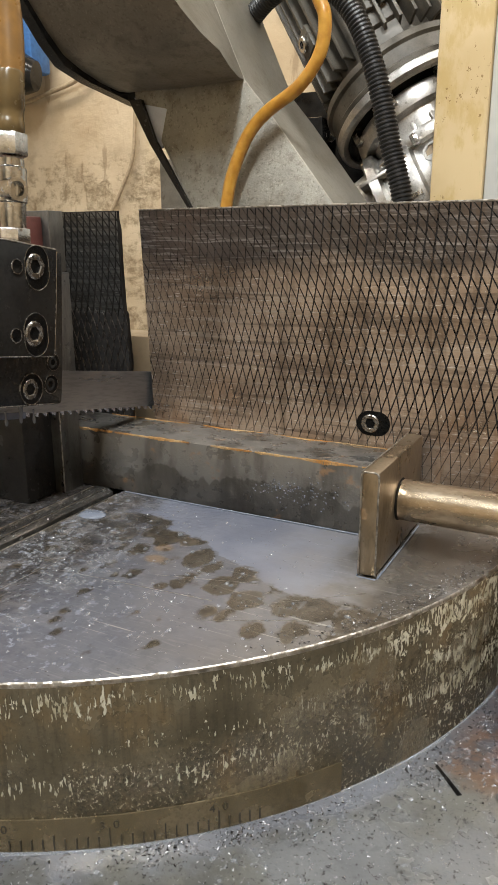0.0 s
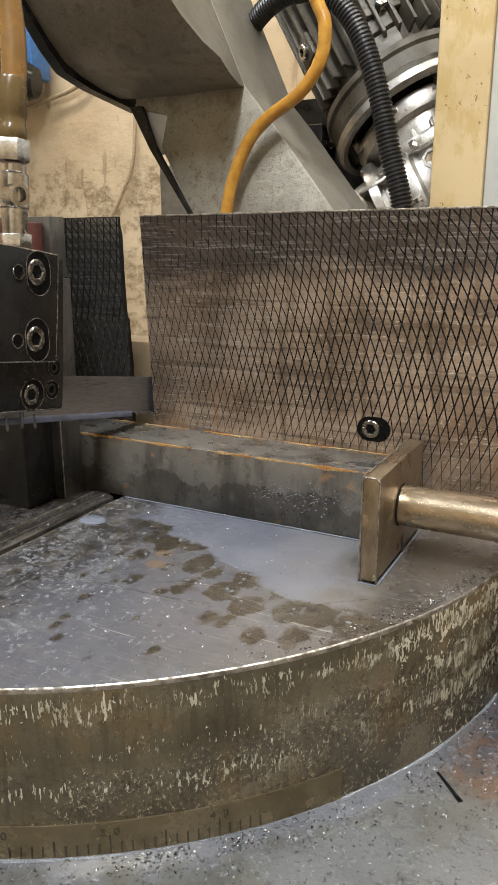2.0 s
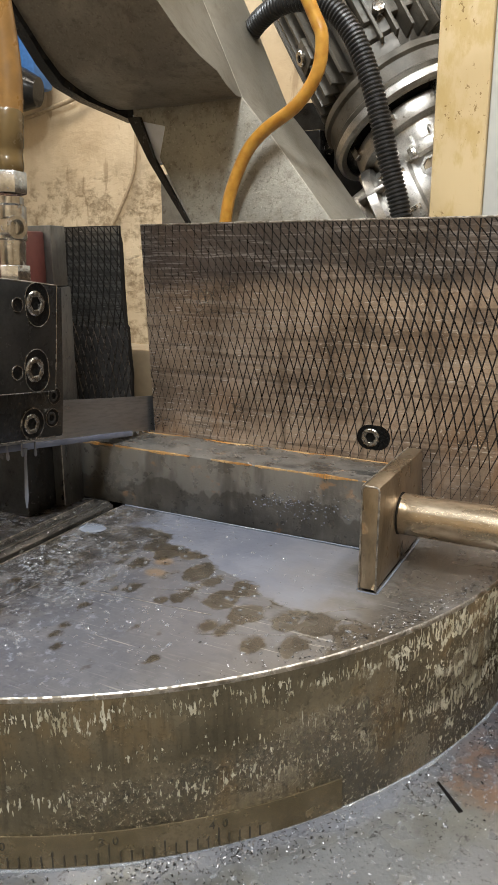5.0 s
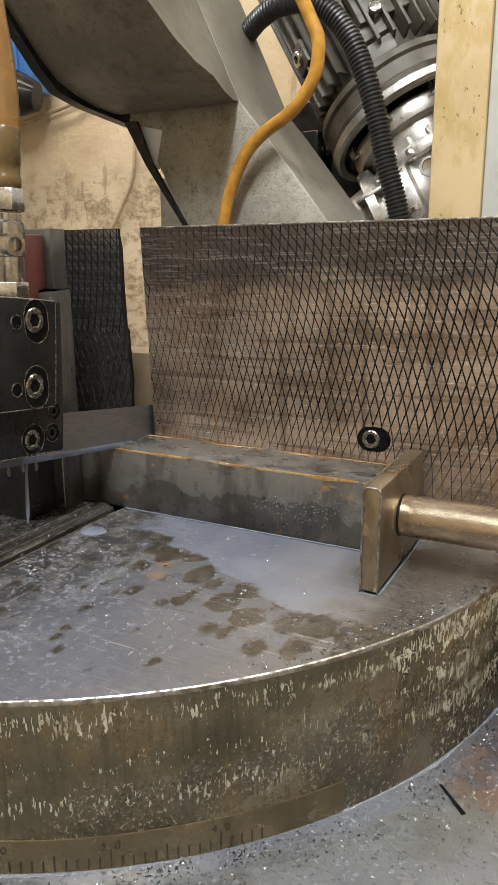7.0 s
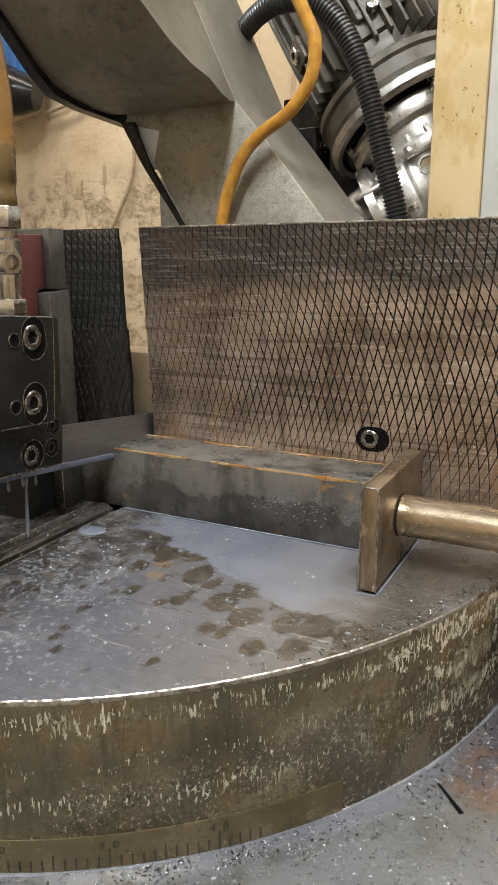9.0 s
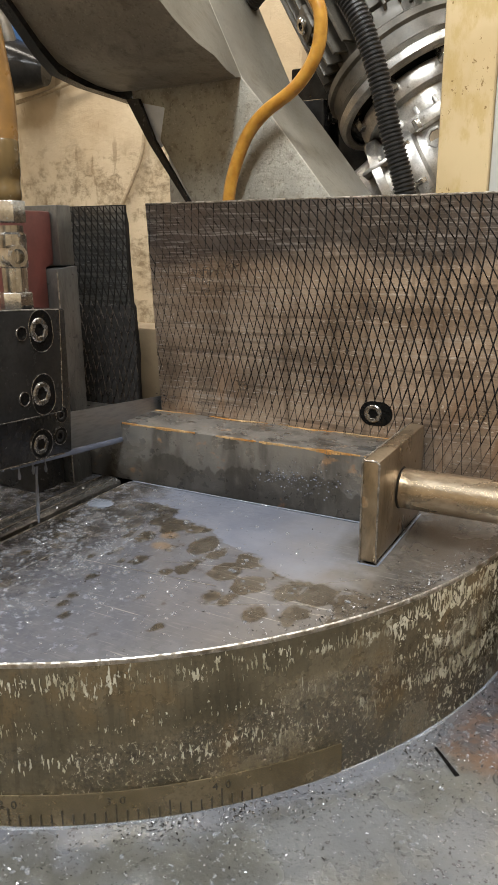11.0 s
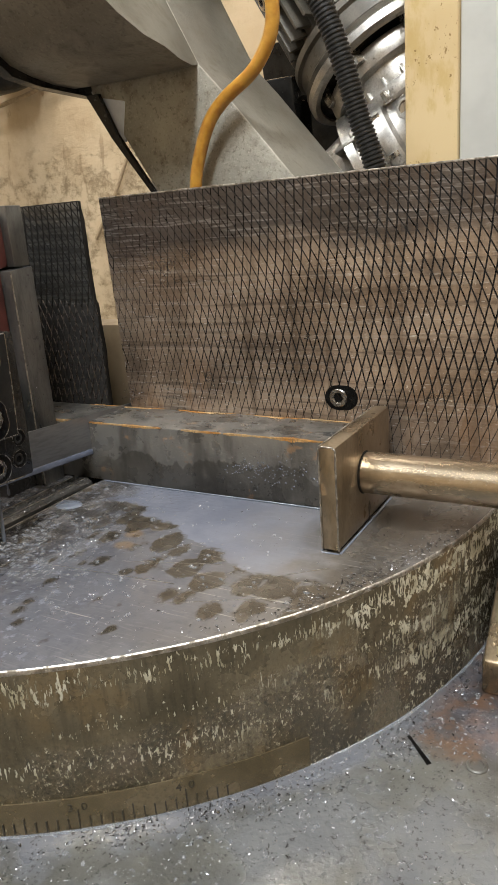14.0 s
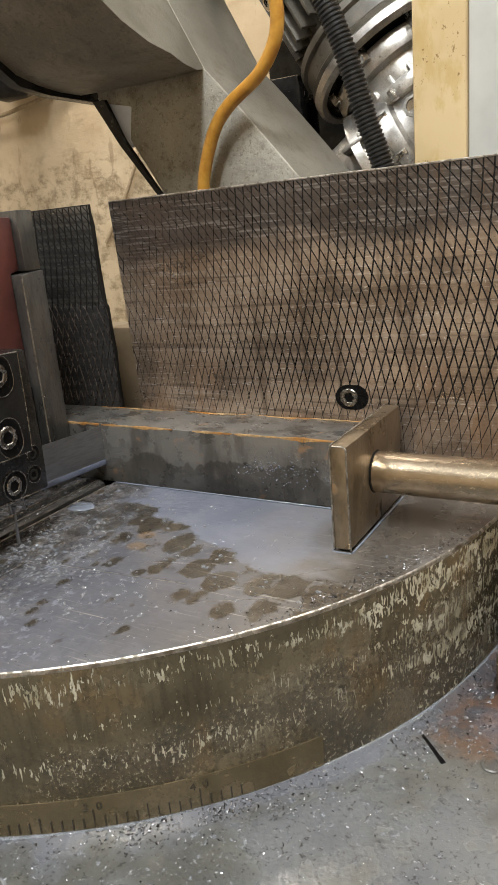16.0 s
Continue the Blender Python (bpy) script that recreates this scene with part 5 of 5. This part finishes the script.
# ---------------------------------------------------------------- swarf and coolant
def swarf(name, count, place, size, label, seed):
    rnd = random.Random(seed)
    b = bmesh.new()
    for _ in range(count):
        p = place(rnd)
        if p is None:
            continue
        s = rnd.uniform(*size)
        m = Matrix.Translation(p) @ Euler((rnd.uniform(-0.5, 0.5), rnd.uniform(-0.5, 0.5), rnd.uniform(0, 6.3))).to_matrix().to_4x4()
        w, h = s * rnd.uniform(0.25, 0.6), s * rnd.uniform(0.08, 0.25)
        v = [b.verts.new(m @ Vector(q)) for q in ((-s, -w, 0), (s * 0.8, -w * 0.6, h), (s, w, 0), (-s * 0.7, w * 0.8, h), (0, 0, h * 2))]
        for f in ((0, 1, 4), (1, 2, 4), (2, 3, 4), (3, 0, 4), (3, 2, 1, 0)):
            b.faces.new([v[k] for k in f])
    return tagged(mesh_object(name, b, M_SWARF), label, "swarf", kind="stuff")


def coolant_line():
    """Thin milky line where the coolant stands against the foot of the table."""
    b, rnd, rows = bmesh.new(), random.Random(4), []
    for i in range(361):
        a = radians(-100 + i * 0.3)
        w = 0.0009 + 0.0030 * max(0.0, noise.noise(Vector((i * 0.045, 0.3, 0)))) + 0.0008 * noise.noise(Vector((i * 0.3, 2, 0)))
        rows.append([b.verts.new((CX + r * math.cos(a), CY + r * math.sin(a), z)) for r, z in ((R + 0.0006, -0.1080), (R + 0.0006 + w * 0.5, -0.1084), (R + 0.0006 + w, -0.10885), (R + 0.0006, -0.1089))])
    for u, v in zip(rows, rows[1:]):
        for k in range(4):
            b.faces.new((u[k], u[(k + 1) % 4], v[(k + 1) % 4], v[k]))
    b.faces.new(rows[0])
    b.faces.new(rows[-1][::-1])
    return tagged(mesh_object("coolant_line", b, M_DROP, 60), "milky coolant standing along the foot of the table", "coolant")


coolant_line()


def on_bed(rnd):
    a = radians(rnd.uniform(-78, 2))
    r = R + 0.003 + abs(rnd.gauss(0, 0.030))
    if rnd.random() < 0.35:
        a = radians(rnd.uniform(-30, -5))
        r = R + 0.004 + abs(rnd.gauss(0, 0.032))
    elif rnd.random() < 0.3:
        a = radians(rnd.gauss(-47, 6))
        r = R + 0.003 + abs(rnd.gauss(0, 0.009))
    x, y = CX + r * math.cos(a), CY + r * math.sin(a)
    if noise.noise(Vector((x * 45, y * 45, 3))) < rnd.uniform(-0.7, 0.35):
        return None
    return None if x > 0.136 and y > -0.095 else Vector((x, y, -0.1085))


def on_table(rnd):
    x, y = rnd.uniform(-0.62, 0.12), rnd.uniform(-0.37, -0.065)
    if math.hypot(x - CX, y - CY) > R - 0.006 or -0.2505 < x < -0.2175 or (0.03 < x < 0.055 and y > -0.13) or (x < -0.25 and y > -0.14):
        return None
    return Vector((x, y, 0.0004))


def on_rim(rnd):
    a = radians(rnd.gauss(-27, 9))
    r = R - abs(rnd.gauss(0, 0.008)) - 0.003
    return Vector((CX + r * math.cos(a), CY + r * math.sin(a), 0.0006))


swarf("bed_swarf", 2800, on_bed, (0.0003, 0.0012), "small steel chips lying wet on the bed", 3)
swarf("table_swarf", 330, on_table, (0.0004, 0.0013), "small steel chips lying wet on the table", 5)
swarf("rim_swarf", 520, on_rim, (0.0004, 0.0011), "small steel chips heaped along the table edge", 9)


def on_strip(rnd):
    if rnd.random() < 0.5:
        return Vector((rnd.uniform(-0.249, -0.222), rnd.uniform(-0.3, -0.066), 0.0034))
    return Vector((rnd.uniform(-0.36, -0.252), rnd.uniform(-0.3, -0.13), 0.0005))


def on_lining(rnd):
    return Vector((-0.2608, rnd.uniform(-0.087, -0.0625), rnd.uniform(0.004, 0.15)))


swarf("lining_swarf", 150, on_lining, (0.0003, 0.0008), "fine steel specks on the jaw lining", 15)


def on_jaw_foot(rnd):
    return Vector((-0.214 + rnd.gauss(0, 0.006), -0.0012, 0.064 + abs(rnd.gauss(0, 0.007))))


swarf("strip_swarf", 900, on_strip, (0.0004, 0.0014), "fine steel chips lying along the wear strip", 12)
swarf("jaw_swarf", 70, on_jaw_foot, (0.0005, 0.0014), "fine steel chips stuck to the jaw's foot", 14)


def coolant_beads():
    """Small drops clinging to the bar's front face."""
    rnd, b = random.Random(21), bmesh.new()
    for _ in range(150):
        x, z = rnd.gauss(-0.045, 0.022), 0.028 + rnd.gauss(0, 0.006)
        r = rnd.uniform(0.0003, 0.0008)
        if not -0.1 < x < 0.03 or not 0.008 < z < 0.05:
            continue
        bmesh.ops.create_icosphere(b, subdivisions=1, radius=r, matrix=Matrix.Translation((x, -0.0586, z)) @ Matrix.Diagonal((1.2, 0.5, 0.9, 1)))
    return tagged(mesh_object("coolant_beads", b, M_COOLANT, 80), "tiny coolant beads on the bar's front face", "coolant", kind="stuff")


coolant_beads()


def domes(name, spots, label, mat):
    """Low drops lying on a level surface: (x, y, z, radius, stretch, turn)."""
    verts, faces = [], []
    for x, y, z, r, stretch, turn in spots:
        o, n = len(verts), 8
        for h, q in ((0.0, 1.0), (0.38, 0.86), (0.58, 0.45)):
            for i in range(n):
                a = 2 * math.pi * i / n
                u, v = r * q * stretch * math.cos(a), r * q * math.sin(a)
                verts.append((x + u * math.cos(turn) - v * math.sin(turn), y + u * math.sin(turn) + v * math.cos(turn), z + h * r))
        for k in range(2):
            for i in range(n):
                faces.append((o + k * n + i, o + k * n + (i + 1) % n, o + (k + 1) * n + (i + 1) % n, o + (k + 1) * n + i))
        faces.append(tuple(o + 2 * n + i for i in range(n)))
    me = bpy.data.meshes.new(name)
    me.from_pydata(verts, [], faces)
    me.materials.append(mat)
    me.polygons.foreach_set("use_smooth", [True] * len(me.polygons))
    return tagged(new(name, me), label, "coolant", kind="stuff")


def table_beads():
    """Spatter of coolant drops on the table, thickest below the guide, in clusters."""
    rnd, spots = random.Random(33), []
    for _ in range(5200):
        x, y = rnd.gauss(-0.15, 0.10), rnd.gauss(-0.22, 0.07)
        if -0.2505 < x < -0.2165 or y > -0.066 or math.hypot(x - CX, y - CY) > R - 0.004 or (x < -0.25 and y > -0.135) or (0.03 < x < 0.055 and y > -0.135):
            continue
        if noise.noise(Vector((x * 34, y * 34, 1))) < rnd.uniform(-0.6, 0.5) or (x > -0.12 and rnd.random() < 0.6):
            continue
        r = 0.00035 + 0.0013 * rnd.random() ** 2.2 + (0.0014 * rnd.random() if rnd.random() < 0.04 else 0)
        spots.append((x, y, 0.0, r, rnd.uniform(0.9, 1.7), rnd.uniform(0, 3.1)))
    return domes("table_beads", spots, "spattered clear coolant beads on the table", M_DROP)


def bed_beads():
    """Drops standing on the bed round the foot of the table."""
    rnd, spots = random.Random(35), []
    for _ in range(3000):
        a, r0 = radians(rnd.uniform(-80, -5)), R + 0.003 + abs(rnd.gauss(0, 0.05))
        x, y = CX + r0 * math.cos(a), CY + r0 * math.sin(a)
        if (x > 0.136 and y > -0.095) or noise.noise(Vector((x * 40, y * 40, 7))) < rnd.uniform(-0.4, 0.5):
            continue
        spots.append((x, y, -0.109, 0.0003 + 0.0012 * rnd.random() ** 3, rnd.uniform(0.9, 1.8), rnd.uniform(0, 3.1)))
    return domes("bed_beads", spots, "clear coolant beads on the wet bed", M_DROP)


table_beads()
bed_beads()


def coolant_seam():
    """Milky line standing in the joint of bar, stop and table."""
    b = tube([(-0.214, -0.0593, 0.0006), (-0.15, -0.0594, 0.0007), (-0.09, -0.0593, 0.0006), (-0.03, -0.0595, 0.0008), (0.034, -0.0596, 0.0008)], 0.0008, 8)
    join(b, tube([(0.0355, -0.07, 0.0004), (0.0354, -0.10, 0.0003), (0.0355, -0.128, 0.0003)], 0.0007, 8))
    join(b, tube([(0.0365, -0.1292, 0.0002), (0.043, -0.1293, 0.0003), (0.0492, -0.1291, 0.0002)], 0.0006, 8))
    join(b, tube([(0.0499, -0.128, 0.0004), (0.0502, -0.09, 0.0006), (0.0502, -0.02, 0.0006)], 0.0009, 8))
    return tagged(mesh_object("coolant_seam", b, M_COOLANT, 60), "milky coolant standing along bar and stop", "coolant")


coolant_seam()


def coolant_puddle():
    b = lathe((-0.204, -0.119, 0.0003), (-0.204, -0.119, 0.0014), [(0, 0.0125), (0.5, 0.0118), (1, 0.009)], 32)
    b.transform(Matrix.Translation((-0.204, -0.119, 0)) @ Matrix.Diagonal((1, 0.8, 1, 1)) @ Matrix.Translation((0.204, 0.119, 0)))
    return tagged(mesh_object("coolant_puddle", b, M_COOLANT, 60), "small round puddle of milky coolant", "coolant")


coolant_puddle()


def coolant_jet():
    b = lathe((0, 0, 0.0), (0.0, -0.003, -0.045), [(0, 0.0016), (0.15, 0.0009), (0.5, 0.0013), (0.8, 0.0016), (1, 0.0006)], 14)
    return tagged(mesh_object("coolant_jet", b, M_COOLANT, 60), "thin milky coolant jet running off the guide", "coolant")


jet = coolant_jet()


def hanging_drop():
    b = lathe((0, 0, 0), (0, 0, -0.011), [(0, 0.0008), (0.35, 0.0006), (0.7, 0.0013), (0.9, 0.0011), (1, 0.0003)], 12)
    return tagged(mesh_object("coolant_drop", b, M_COOLANT, 60), "milky coolant drop hanging under the guide", "coolant", "drops under the guide")


drop = hanging_drop()
drops = [drop, copy_thing(drop, pose(0, 0, 0)), copy_thing(drop, pose(0, 0, 0))]


def motions():
    """The bow sinks about its pivot, the blade runs along its line, and the coolant follows the guide."""
    walk(bow, [(t, pose(PIVOT.x, PIVOT.y, PIVOT.z, a)) for t, a in DROP])
    base = Vector((BLADE_X, -0.002, 0.0695)) - PIVOT
    line = Euler((radians(BLADE_TILT), 0, 0)).to_matrix() @ Vector((0, 1, 0))
    rows = [(0.0, 0.0), (0.3, 0.0), (1.0, -0.008), (8.0, -0.12), (16.0, -0.25)]
    walk(blade, [(t, pose(*(base + line * s), BLADE_TILT)) for t, s in rows])

    drawn = [(0.0, -0.255), (0.3, -0.255), (0.9, -0.14), (1.2, -0.118), (16.0, -0.118)]
    start = Vector((BLADE_X, -0.002, 0.0695)) - PIVOT
    walk(film, [(t, pose(*(start + line * y), BLADE_TILT)) for t, y in drawn])

    def under_guide(y, z, a):
        p = Matrix.Rotation(radians(a), 3, "X") @ (Vector((-0.2, y, z)) - PIVOT) + PIVOT
        return p

    walk(jet, [(t, pose(*(under_guide(-0.191, 0.103, a) + Vector((0, 0, 0.04 if t < 2.2 else 0.0))))) for t, a in DROP])
    for ob, (y, z) in zip(drops, ((-0.194, 0.1085), (-0.208, 0.1095), (-0.181, 0.1055))):
        walk(ob, [(t, pose(*under_guide(y, z, a))) for t, a in DROP])


motions()
